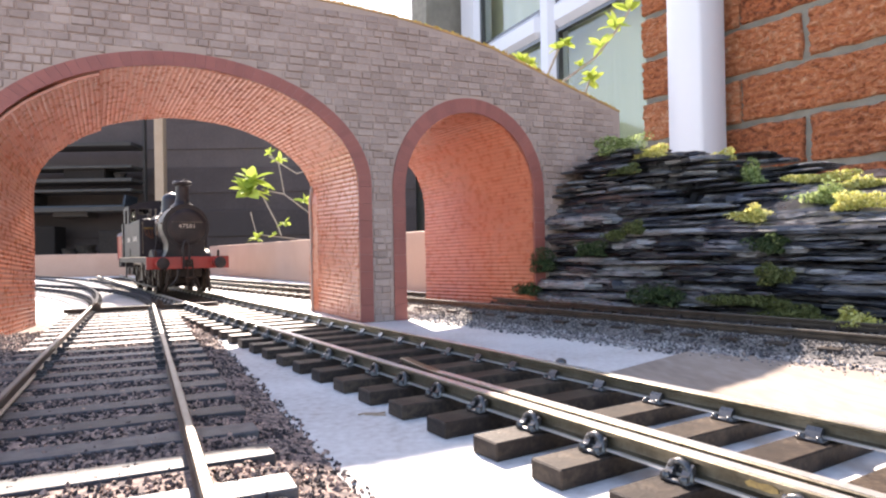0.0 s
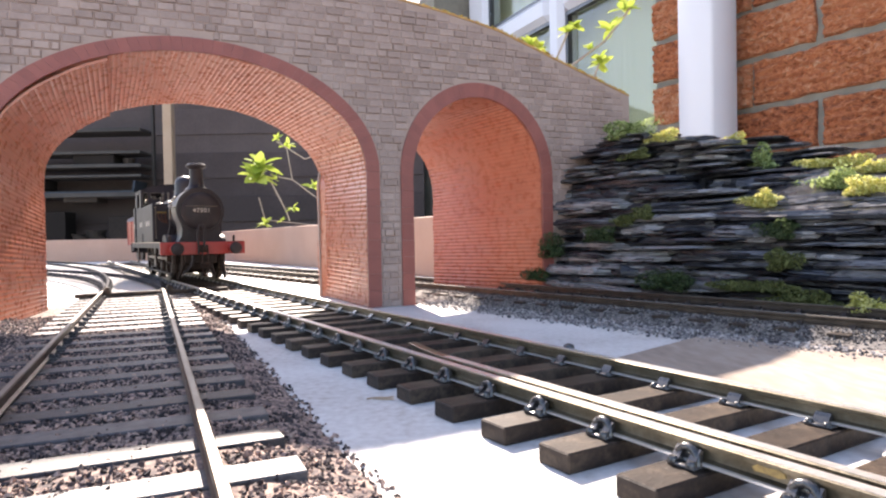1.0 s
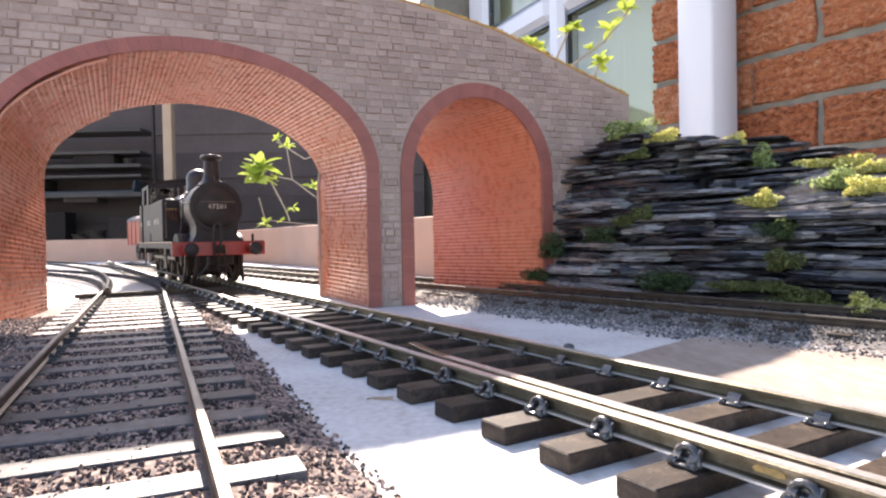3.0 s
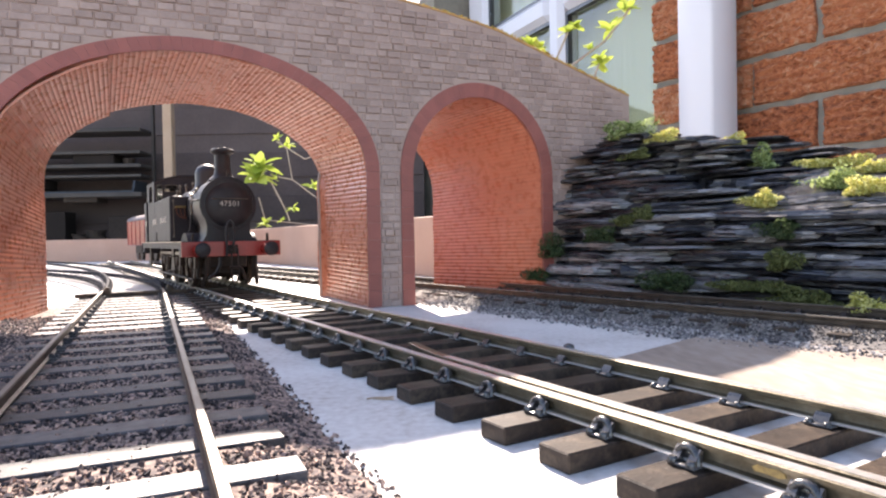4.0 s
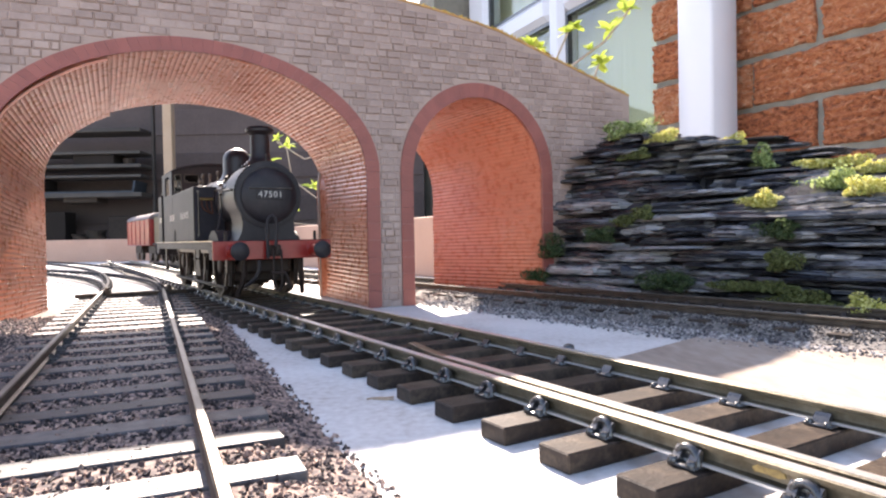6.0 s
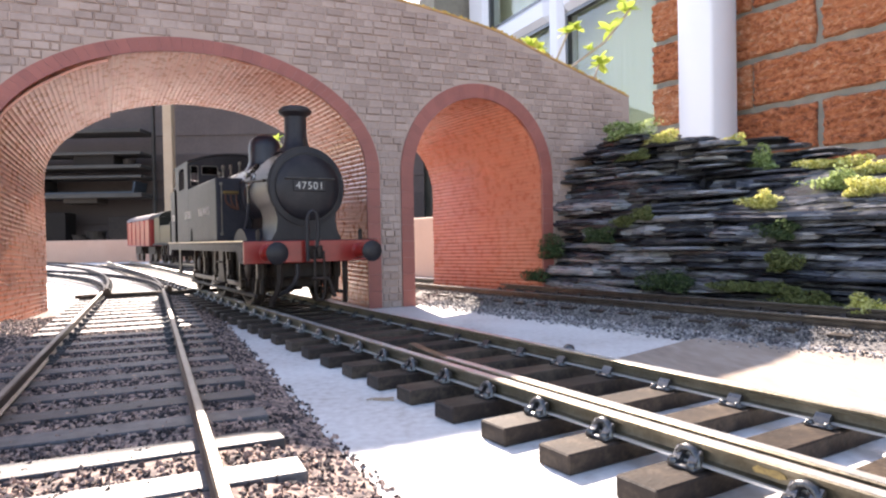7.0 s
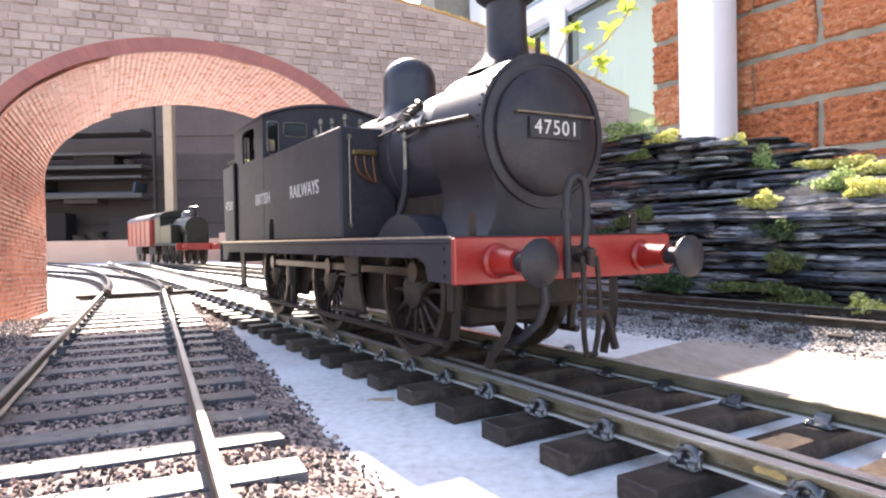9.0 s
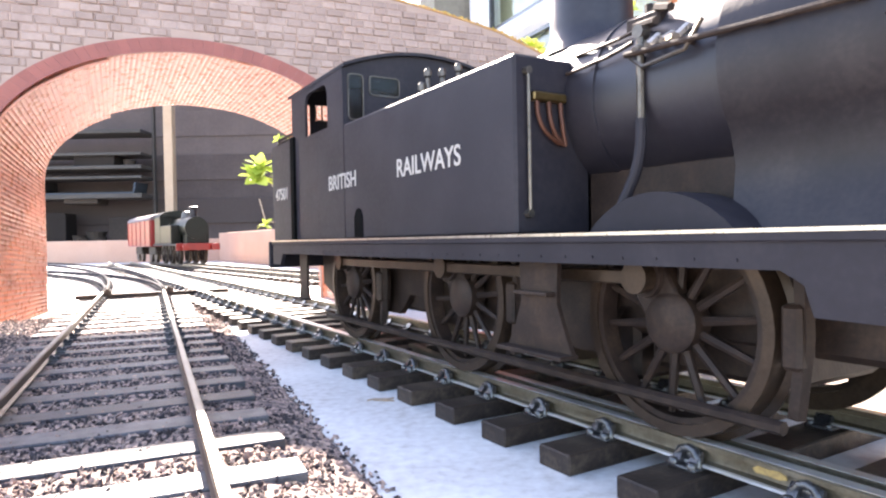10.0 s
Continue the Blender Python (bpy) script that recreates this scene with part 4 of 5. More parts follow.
M_BEAM = material("red_buffer_beam", [(0.18, 0.008, 0.005), (0.27, 0.014, 0.008)], 0.35, 100, 900, 0.06)
M_STEEL = material("dull_steel", [(0.07, 0.06, 0.052), (0.16, 0.14, 0.12)], 0.4, 300, 1500, 0.1, metal=0.85)
M_BRIGHT = material("bright_steel", [(0.35, 0.31, 0.26), (0.55, 0.50, 0.44)], 0.3, 300, 1500, 0.1, metal=0.85)
M_TYRE = material("worn_tyre", [(0.02, 0.0135, 0.010), (0.055, 0.037, 0.026)], 0.36, 200, 1500, 0.2, metal=0.35, spec=0.3)
M_BRASS = material("brass_fitting", [(0.10, 0.066, 0.027), (0.18, 0.12, 0.05)], 0.35, 300, 1500, 0.1, metal=0.85)
M_COPPER = material("copper_pipe", [(0.055, 0.022, 0.014), (0.10, 0.04, 0.025)], 0.5, 300, 1500, 0.1, metal=0.4, spec=0.3)
M_LETTER = material("cream_lettering", [(0.34, 0.315, 0.29), (0.43, 0.40, 0.365)], 0.6, 600, 3000, 0.0)
M_MAROON = material("crimson_coach_paint", [(0.19, 0.015, 0.014), (0.27, 0.026, 0.022)], 0.35, 60, 900, 0.05)
M_ROOF = material("grey_coach_roof", [(0.10, 0.07, 0.07), (0.16, 0.12, 0.12)], 0.6, 60, 900, 0.1)
M_GREEN = material("dark_green_paint", [(0.006, 0.007, 0.005), (0.012, 0.013, 0.009)], 0.35, 60, 900, 0.05, spec=0.2)
CZ = 52.0   # boiler centre over the rail


def at_s(s):
    x, y = line_point(MAIN, s)
    return mm(x, y, 6.98, -MAIN[2] - 90)


S_ROWS = ((0.0, 440.0), (0.5, 429.0), (1.0, 418.5), (1.5, 407.5), (2.0, 395.0), (2.5, 381.0), (4.0, 329.0), (4.5, 310.0), (5.0, 291.0), (5.5, 269.0),
          (7.0, 183.5), (7.5, 147.5), (8.0, 106.5), (8.5, 66.5), (9.0, 26.5), (9.5, -12.8), (10.0, -51.2))


def run(t):
    """How far the engine is along the main line: a smooth curve through S_ROWS."""
    p = S_ROWS
    i = max(k for k in range(len(p) - 1) if p[k][0] <= t)
    def slope(k):
        if k == 0 or k == len(p) - 1:
            a, b = (0, 1) if k == 0 else (len(p) - 2, len(p) - 1)
        else:
            a, b = k - 1, k + 1
        return (p[b][1] - p[a][1]) / (p[b][0] - p[a][0])
    h = p[i + 1][0] - p[i][0]
    f = (t - p[i][0]) / h
    return ((2 * f ** 3 - 3 * f ** 2 + 1) * p[i][1] + (f ** 3 - 2 * f ** 2 + f) * h * slope(i)
            + (-2 * f ** 3 + 3 * f ** 2) * p[i + 1][1] + (f ** 3 - f ** 2) * h * slope(i + 1))


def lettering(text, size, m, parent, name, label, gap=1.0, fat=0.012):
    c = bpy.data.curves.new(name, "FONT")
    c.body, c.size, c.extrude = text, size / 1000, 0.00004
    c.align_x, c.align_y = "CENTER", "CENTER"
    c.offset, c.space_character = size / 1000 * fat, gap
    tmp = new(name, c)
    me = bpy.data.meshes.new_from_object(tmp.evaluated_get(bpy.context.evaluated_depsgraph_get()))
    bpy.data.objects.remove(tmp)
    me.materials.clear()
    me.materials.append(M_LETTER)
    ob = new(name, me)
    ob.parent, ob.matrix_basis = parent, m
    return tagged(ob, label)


def along_x(x, z=0.0, y=0.0):
    """Turns a shape that was turned round z so that it points along x."""
    return Matrix.Translation((x, y, z)) @ Matrix.Rotation(radians(90), 4, "Y")


def wheel_meshes(r=16.0):
    bm = bmesh.new()
    turned(bm, [(3.6, -2.4), (4.4, -1.8), (4.4, 1.6), (3.4, 2.0)], 20)
    # crank boss
    turned(bm, [(3.0, -2.6), (3.4, -1.0), (3.4, 1.0)], 16, Matrix.Translation((0, -7.5, 0)))
    box(bm, -3.5, 3.5, -7.5, 0, -1.9, 1.0, 0.4)
    prof = [(r - 2.6, -1.6), (r - 2.6, 1.6), (r - 1.6, 1.6), (r - 1.6, -1.6)]
    rings = [[bm.verts.new((p * math.cos(2 * math.pi * k / 40), p * math.sin(2 * math.pi * k / 40), z)) for k in range(40)] for p, z in prof]
    for a, b in zip(rings, rings[1:] + rings[:1]):
        for k in range(40):
            bm.faces.new((a[k], a[(k + 1) % 40], b[(k + 1) % 40], b[k]))
    centre = bm
    bm = bmesh.new()
    prof = [(r - 1.7, -2.0), (r - 0.1, -2.0), (r, -1.6), (r + 0.1, 1.2), (r + 1.1, 1.6), (r + 1.1, 2.2), (r - 1.7, 2.2)]
    rings = [[bm.verts.new((p * math.cos(2 * math.pi * k / 48), p * math.sin(2 * math.pi * k / 48), z)) for k in range(48)] for p, z in prof]
    for a, b in zip(rings, rings[1:] + rings[:1]):
        for k in range(48):
            bm.faces.new((a[k], a[(k + 1) % 48], b[(k + 1) % 48], b[k]))
    for b in (centre, bm):
        bmesh.ops.transform(b, matrix=Matrix.Rotation(radians(-90), 4, "X"), verts=b.verts)
        bmesh.ops.recalc_face_normals(b, faces=b.faces)
    return centre, bm


def spokes(wheel, mat, r=16.0, mesh=None):
    """Fourteen spokes on a wheel, each its own piece."""
    if not mesh:
        bm = bmesh.new()
        rod(bm, (0, 0, 3.6), (0, 0.2, r - 2.2), 0.75, 6, 0.55)
        ob = part("spoke", bm, mat)
        mesh = ob.data
        bpy.data.objects.remove(ob)
    for k in range(14):
        piece("spoke", mesh, wheel, Matrix.Rotation(2 * math.pi * (k + 0.5) / 14, 4, "Y"))
    return mesh


AXLES = (-38.0, -93.5, -152.5)


def build_tank_engine():
    loco = empty("tank_locomotive", at_s(440), label="weathered black tank locomotive with red buffer beam on the main line", category="model locomotive")
    P = lambda name, bm, mat, parent=loco, label="", smooth=35: part(name, bm, mat, parent, label, smooth)
    # running plate with valances
    bm = bmesh.new()
    box(bm, -197, -1.5, -29.3, 29.3, 27.6, 29.0, 0.2)
    plate = P("running_plate", bm, M_BLACK)
    # the pale highlight on each plate edge, added as a bright steel strip
    for y in (-1, 1):
        bm = bmesh.new()
        box(bm, -197, -1.6, *sorted((29.28 * y, 29.42 * y)), 28.62, 29.06)
        P("edge_highlight", bm, M_BRIGHT, plate, "bright strip added for the highlight along the plate edge")
    for y in (-1, 1):
        bm = bmesh.new()
        prism(bm, [(-197, 27.6), (-197, 21), (-189, 21), (-186, 24.6), (-15, 24.6), (-12.5, 23.2), (-11.5, 20), (-1.5, 19.8), (-1.5, 27.6)], 28.2 * y - 0.6, 28.2 * y + 0.6)
        v = P("valance", bm, M_BLACK, plate)
        bm = bmesh.new()
        for z in (21.3, 24.0, 26.6):
            rod(bm, (-5, 28.7 * y, z), (-5, 29.1 * y, z), 0.35, 8)
        for k in range(30):
            rod(bm, (-20 - 5.6 * k, 28.7 * y, 25.6), (-20 - 5.6 * k, 28.95 * y, 25.6), 0.22, 6)
        P("rivets", bm, M_BLACK, v, "grey rivet heads")
    for x, nm in ((0, "buffer_beam"), (-199, "rear_buffer_beam")):
        bm = bmesh.new()
        box(bm, x - 1.6, x, -29.4, 29.4, 19.7, 28.7, 0.25)
        beam = P(nm, bm, M_BEAM if x == 0 else M_BLACK, loco, "red painted buffer beam" if x == 0 else "black rear buffer beam")
        d = 1 if x == 0 else -1
        xo = x if x == 0 else x - 1.6
        for y in (-19.9, 19.9):
            bm = bmesh.new()
            turned(bm, [(3.5, 0), (3.5, 0.6), (2.9, 1.2), (2.4, 6.5), (2.6, 7.5), (2.1, 7.6)], 20, Matrix.Translation((xo, y, 24)) @ Matrix.Rotation(radians(90 * d), 4, "Y"))
            shank = P("buffer_housing", bm, M_BEAM if x == 0 else M_BLACK, beam)
            bm = bmesh.new()
            turned(bm, [(1.9, 6), (1.9, 12), (4.1, 12.4), (4.4, 13.2), (3.0, 14.0), (0.8, 14.2)], 24, Matrix.Translation((xo, y, 24)) @ Matrix.Rotation(radians(90 * d), 4, "Y"))
            P("buffer_head", bm, M_SMOKE, beam, "dull dark buffer head")
        bm = bmesh.new()
        box(bm, xo, xo + 0.8 * d, -3, 3, 21, 26.6, 0.3) if d > 0 else box(bm, xo - 0.8, xo, -3, 3, 21, 26.6, 0.3)
        pipe(bm, [(xo, 0, 24), (xo + 3 * d, 0, 24), (xo + 5 * d, 0, 23), (xo + 5 * d, 0, 25.5), (xo + 3.6 * d, 0, 25.8)], 1.0, 8)
        P("coupling_hook", bm, M_DUSTY, beam, "black coupling hook")
    bm = bmesh.new()
    for y in (-1.9, 1.9):
        pipe(bm, [(4.4, y, 24.4), (4.9, y * 1.05, 20), (5.0, y * 1.1, 13)], 0.55, 7)
        pipe(bm, [(4.8, y * 1.2, 12.6), (4.6, y * 1.0, 8), (4.4, y * 0.6, 4.4)], 0.6, 7)
    rod(bm, (5, -3.4, 13), (5, 3.4, 13), 0.8, 8)
    rod(bm, (4.4, -1.6, 4.4), (4.4, 1.6, 4.4), 0.6, 8)
    pipe(bm, [(5, 3.4, 13), (5.2, 4.4, 11), (5.2, 5.6, 7), (5.2, 6.2, 5.2)], 0.9, 7)
    P("screw_coupling", bm, M_DUSTY, loco, "black screw coupling hanging from the hook")
    bm = bmesh.new()
    pipe(bm, [(2.6, -4.2, 20), (2.6, -4.2, 34), (2.7, -4.0, 38), (2.9, -3.2, 40.2), (3.2, -1.8, 40.9), (3.5, -0.5, 40.0), (3.6, 0.2, 37), (3.6, 0.1, 31), (3.4, -0.4, 26)], 0.8, 10)
    rod(bm, (2.6, -4.2, 32), (2.6, -4.2, 34), 1.2, 10)
    P("vacuum_hose", bm, M_SMOKE, loco, "black swan necked vacuum hose")
    bm = bmesh.new()
    pipe(bm, [(-1, -7.5, 19), (-0.6, -7.5, 15), (-1, -9, 11), (-3, -11.5, 8), (-6, -13.2, 6.5), (-9, -14, 6)], 1.0, 8)
    P("steam_hose", bm, M_SMOKE, loco)
    for y in (-1, 1):
        bm = bmesh.new()
        pipe(bm, [(-3, 14.2 * y, 20), (-3, 14.2 * y, 12), (-4.5, 15 * y, 8), (-7.5, 16 * y, 4.5), (-8.5, 16.4 * y, 1.6)], 1.3, 4)
        P("guard_iron", bm, M_DUSTY)
        bm = bmesh.new()
        box(bm, -5, -4.2, 22.4 * y - 0.8, 22.4 * y + 0.8, 29, 33.0, 0.1)
        rod(bm, (-4.6, 22.4 * y, 33), (-4.6, 22.4 * y, 33.6), 0.7, 6)
        P("lamp_iron", bm, M_DUSTY)
    # frames
    for y in (-12.6, 12.6):
        bm = bmesh.new()
        prism(bm, [(-190, 27.6), (-190, 14), (-174, 8.5), (-132, 8.5), (-126, 14), (-114, 14), (-110, 8.5), (-58, 8.5), (-52, 17), (-26, 17), (-22, 20), (-4, 20), (-3, 27.6)], y - 0.8, y + 0.8)
        P("main_frame", bm, M_DUSTY)
    bm = bmesh.new()
    box(bm, -145, -90, -11.5, 11.5, 9.5, 27.6, 1)
    P("ash_pan", bm, M_DUSTY)
    bm = bmesh.new()
    box(bm, -8, -5, -12, 12, 19.5, 27.6, 0.4)
    # boxes reach low, added to keep the space behind the front wheel dark
    box(bm, -56, -12, -11.7, 11.7, 12.5, 27.6, 1)
    box(bm, -48, -24, -11.2, 11.2, 7.5, 14, 1)
    box(bm, -60, -50, -11.7, 11.7, 4.5, 20, 1)
    P("cylinder_and_shade_block", bm, M_DUSTY)
    # smokebox: round above, straight skirts below
    def wrapper(r, flare):
        o = [(r * math.cos(math.radians(a)), CZ + r * math.sin(math.radians(a))) for a in range(-38, 219, 6)]
        return [(flare, 29.05), (r - 3.4, 33), (r - 4.0, 38)] + o + [(-r + 4.0, 38), (-r + 3.4, 33), (-flare, 29.05)]
    bm = bmesh.new()
    prism(bm, wrapper(16.9, 15.6), -31, -9.2, "yz")
    bmesh.ops.triangulate(bm, faces=[f for f in bm.faces if len(f.verts) > 4])
    smokebox = P("smokebox", bm, M_SMOKE, loco, "sooty brown black smokebox")
    bm = bmesh.new()
    for k in range(26):
        a = math.radians(-8 + 196 * k / 25)
        c = Vector((-10.3, 16.9 * math.cos(a), CZ + 16.9 * math.sin(a)))
        rod(bm, c, c + Vector((0, math.cos(a), math.sin(a))) * 0.3, 0.32, 6)
    P("rivets", bm, M_SMOKE, smokebox)
    bm = bmesh.new()
    turned(bm, [(16.6, 0), (16.6, 0.7), (14.9, 0.9), (14.9, 0.5), (14.0, 0.5), (13.9, 1.3), (13.2, 2.0), (10.0, 3.0), (5.0, 3.6), (0.6, 3.7)], 48, along_x(-9.2, CZ - 0.6, 0.3))
    door = P("smokebox_door", bm, M_SMOKE, smokebox, "round dished smokebox door", 28)
    bm = bmesh.new()
    rod(bm, (-5.3, -10.4, 55.0), (-5.3, 11.2, 55.0), 0.35, 8)
    for y in (-10, -3, 4, 11):
        rod(bm, (-8, y, 55.0), (-5.2, y, 55.0), 0.4, 6)
    P("door_handrail", bm, M_STEEL, door, "pale steel door handrail")
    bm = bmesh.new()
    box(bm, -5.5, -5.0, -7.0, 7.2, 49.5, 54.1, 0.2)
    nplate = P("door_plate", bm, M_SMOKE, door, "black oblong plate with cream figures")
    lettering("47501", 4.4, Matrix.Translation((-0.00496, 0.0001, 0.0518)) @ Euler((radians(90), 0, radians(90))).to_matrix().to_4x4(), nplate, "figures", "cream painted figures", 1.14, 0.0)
    bm = bmesh.new()
    box(bm, -11.4, -10.2, -0.35, 0.35, 68, 72.8, 0.1)
    P("top_lamp_iron", bm, M_DUSTY, smokebox)
    # boiler
    bm = bmesh.new()
    box(bm, -63, -30.6, -9.5, 9.5, 29.05, 40, 0.4)
    P("saddle", bm, M_DUSTY, loco, "dark casting under the boiler")
    bm = bmesh.new()
    rod(bm, (-138, 0, CZ), (-30.5, 0, CZ), 15.4, 56)
    boiler = P("boiler", bm, M_BOILER, loco, "smooth black boiler barrel", 25)
    for x in (-56, -88):
        bm = bmesh.new()
        turned(bm, [(15.4, -0.6), (15.7, -0.5), (15.7, 0.5), (15.4, 0.6)], 56, along_x(x, CZ))
        P("boiler_band", bm, M_BOILER, boiler)
    bm = bmesh.new()
    turned(bm, [(9.4, -1.5), (7.6, 0.2), (6.0, 1.6), (5.3, 3.4), (4.9, 6), (4.8, 14.6), (5.6, 15.2), (7.2, 16.4), (7.3, 17.6), (5.8, 19.0), (5.2, 19.1), (4.4, 18.6), (4.2, 12)], 40, Matrix.Translation((-22.3, 0, 68.8)))
    P("chimney", bm, M_SMOKE, smokebox, "tall black chimney with a lipped cap", 30)
    bm = bmesh.new()
    prof = [(10.5, -2.6), (9.2, -0.8), (8.3, 1.2), (8.0, 3), (8.0, 9.5)] + [(8.0 * math.cos(math.radians(a)), 9.5 + 7.0 * math.sin(math.radians(a))) for a in range(15, 90, 15)] + [(0.6, 16.5)]
    turned(bm, prof, 40, Matrix.Translation((-71.5, 0, 66.6)))
    P("dome", bm, M_BOILER, boiler, "rounded black steam dome", 40)
    for y, top in ((-12.2, 68.6), (-10.3, 72.4), (-6.0, 72.9), (-1.0, 74.8), (5.0, 73.5)):
        bm = bmesh.new()
        z = CZ + (15.4 ** 2 - y ** 2) ** 0.5 - 0.6
        turned(bm, [(1.5, 0), (1.3, 1.0), (0.7, 1.6), (0.6, top - z - 2.6), (1.0, top - z - 2.2), (1.0, top - z - 0.8), (0.4, top - z)], 12, Matrix.Translation((-120, y, z)))
        P("safety_valve", bm, M_STEEL, boiler, "small bright safety valve")
    # fittings along the boiler
    for y in (-1, 1):
        bm = bmesh.new()
        pipe(bm, [(-47.5, 16.4 * y, 56.6), (-30, 17.3 * y, 55.3), (-12, 17.7 * y, 54.2)], 0.48, 8)
        for x, z in ((-46, 56.5), (-36, 55.8), (-24, 55.0), (-13, 54.3)):
            rod(bm, (x, 14.4 * y, z), (x, (16.5 if x < -40 else 17.4) * y, z), 0.5, 6)
        P("handrail", bm, M_DUSTY, boiler, "thin handrail on knobs")
        bm = bmesh.new()
        pipe(bm, [(-47, 13.2 * y, 61.2), (-52, 13.4 * y, 60.6), (-62, 13.2 * y, 60.4)], 0.3, 6)
        pipe(bm, [(-47, 15.2 * y, 58.6), (-52, 15.5 * y, 57.6), (-62, 15.5 * y, 57.0)], 0.35, 6)
        P("oil_line", bm, M_DUSTY, boiler, "thin dark oil line along the boiler")
        bm = bmesh.new()
        box(bm, -51, -44, 10.4 * y - 2.2, 10.4 * y + 2.2, 60.5, 63.6, 0.4)
        rod(bm, (-47.5, 10.4 * y, 63.4), (-47.5, 10.4 * y, 65.4), 1.0, 8)
        rod(bm, (-49, 12.5 * y, 62), (-43, 14.6 * y, 61), 0.6, 6)
        rod(bm, (-45, 12.0 * y, 64), (-41, 13.5 * y, 62.6), 0.7, 6)
        P("lubricator", bm, M_DUSTY, boiler, "black lubricator box")
        bm = bmesh.new()
        rod(bm, (-45.0, 15.8 * y, 60), (-45.0, 15.8 * y, 46), 0.6, 8)
        rod(bm, (-45.0, 14.5 * y, 59.6), (-45.0, 16.4 * y, 59.6), 1.1, 8)
        P("valve_stem", bm, M_STEEL, boiler, "pale steel valve stem")
        bm = bmesh.new()
        pipe(bm, [(-45.0, 15.8 * y, 46.4), (-45.0, 15.8 * y, 44), (-45.1, 15.9 * y, 42), (-45.4, 16.0 * y, 40), (-46.0, 16.2 * y, 37.8), (-46.9, 16.6 * y, 35.6), (-47.9, 17.0 * y, 33.4), (-48.9, 17.5 * y, 31.2), (-49.8, 18.0 * y, 29.05)], 0.88, 10)
        P("feed_pipe", bm, M_BLACK, boiler, "bent black feed pipe")
        bm = bmesh.new()
        pipe(bm, [(-48, 15.9 * y, 57), (-44, 16.3 * y, 54), (-36, 16.8 * y, 54.6), (-33, 17.0 * y, 58)], 0.35, 6)
        P("oil_pipe", bm, M_STEEL, boiler, "bright oil pipe")
        for k in range(4):
            bm = bmesh.new()
            rod(bm, (-45 + 2.6 * k, 14.6 * y, 58 + 0.4 * (k % 2)), (-45 + 2.6 * k, 16.9 * y, 56.6), 0.7, 7)
            P("oil_cup", bm, M_BRIGHT, boiler, "bright oil cup")
        # side tank
        bm = bmesh.new()
        y0, y1 = sorted((9.5 * y, 26.4 * y))
        box(bm, -138, -62.8, y0, y1, 29.0, 59.7, 0.5)
        tank = P("side_tank", bm, M_BLACK, loco, "flat sided satin black water tank")
        bm = bmesh.new()
        rod(bm, (-61.9, 24.0 * y, 32.5), (-61.9, 24.0 * y, 57), 0.3, 8)
        for z in (32.6, 56.8):
            rod(bm, (-63, 24.0 * y, z), (-61.6, 24.0 * y, z), 0.7, 8)
        P("grab_rail", bm, M_STEEL, tank, "pale vertical grab rail")
        bm = bmesh.new()
        box(bm, -62.9, -61.4, *sorted((15.8 * y, 23.2 * y)), 51.8, 53.4, 0.3)
        P("manifold", bm, M_BRASS, tank, "brass oil manifold")
        for k in range(3):
            bm = bmesh.new()
            yy, ye = (22.2 - 2.6 * k) * y, (17.6 - 0.7 * k) * y
            pipe(bm, [(-62.0, yy, 51.8), (-61.8, yy, 49.5), (-61.6, 0.95 * yy + 0.05 * ye, 48.4), (-61.6, 0.8 * yy + 0.2 * ye, 47.2), (-61.6, 0.55 * yy + 0.45 * ye, 46.1), (-61.6, 0.25 * yy + 0.75 * ye, 45.3), (-61.6, ye, 44.7 - 0.2 * k)], 0.42, 7)
            P("copper_pipe", bm, M_COPPER, tank, "curved copper pipe")
        # no real hollow: a thin black sheet on the tank gives its shade
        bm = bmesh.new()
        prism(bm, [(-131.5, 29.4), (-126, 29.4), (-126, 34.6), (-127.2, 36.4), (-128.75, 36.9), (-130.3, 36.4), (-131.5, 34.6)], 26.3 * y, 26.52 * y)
        P("tank_slot_shade", bm, M_RECESS_SHADE, tank, "near-black arched sheet painted as the shade of a recess at the tank foot")
        bm = bmesh.new()
        turned(bm, [(3.4, 0), (3.4, 1.2), (2.2, 1.8), (0.5, 2.0)], 20, Matrix.Translation((-84, 18 * y, 59.7)))
        box(bm, -89, -79, 18 * y - 0.6, 18 * y + 0.6, 61.6, 62.3, 0.2)
        P("tank_filler", bm, M_BLACK, tank, "round tank filler lid")
        turn = Euler((radians(90), 0, 0 if y < 0 else radians(180))).to_matrix().to_4x4()
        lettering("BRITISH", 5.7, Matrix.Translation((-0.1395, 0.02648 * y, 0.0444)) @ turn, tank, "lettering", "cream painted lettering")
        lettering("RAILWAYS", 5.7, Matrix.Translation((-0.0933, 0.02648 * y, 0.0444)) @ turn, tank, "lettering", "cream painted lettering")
        # splasher
        bm = bmesh.new()
        o = [(-38 + 17.6 * math.cos(math.radians(a)), 16.6 + 18.0 * math.sin(math.radians(a))) for a in range(42, 139, 8)]
        prism(bm, [(o[0][0], 29.02)] + o + [(o[-1][0], 29.02)], *sorted((13 * y, 21.5 * y)))
        P("splasher", bm, M_BLACK, loco, "grey black curved splasher")
        # steps
        bm = bmesh.new()
        prism(bm, [(-63, 27.6), (-53, 27.6), (-53.6, 18), (-51.5, 13), (-50, 10), (-66.5, 10), (-64.6, 13), (-62.6, 18)], 25.4 * y - 0.4, 25.4 * y + 0.4)
        st = P("step_plate", bm, M_DUSTY)
        bm = bmesh.new()
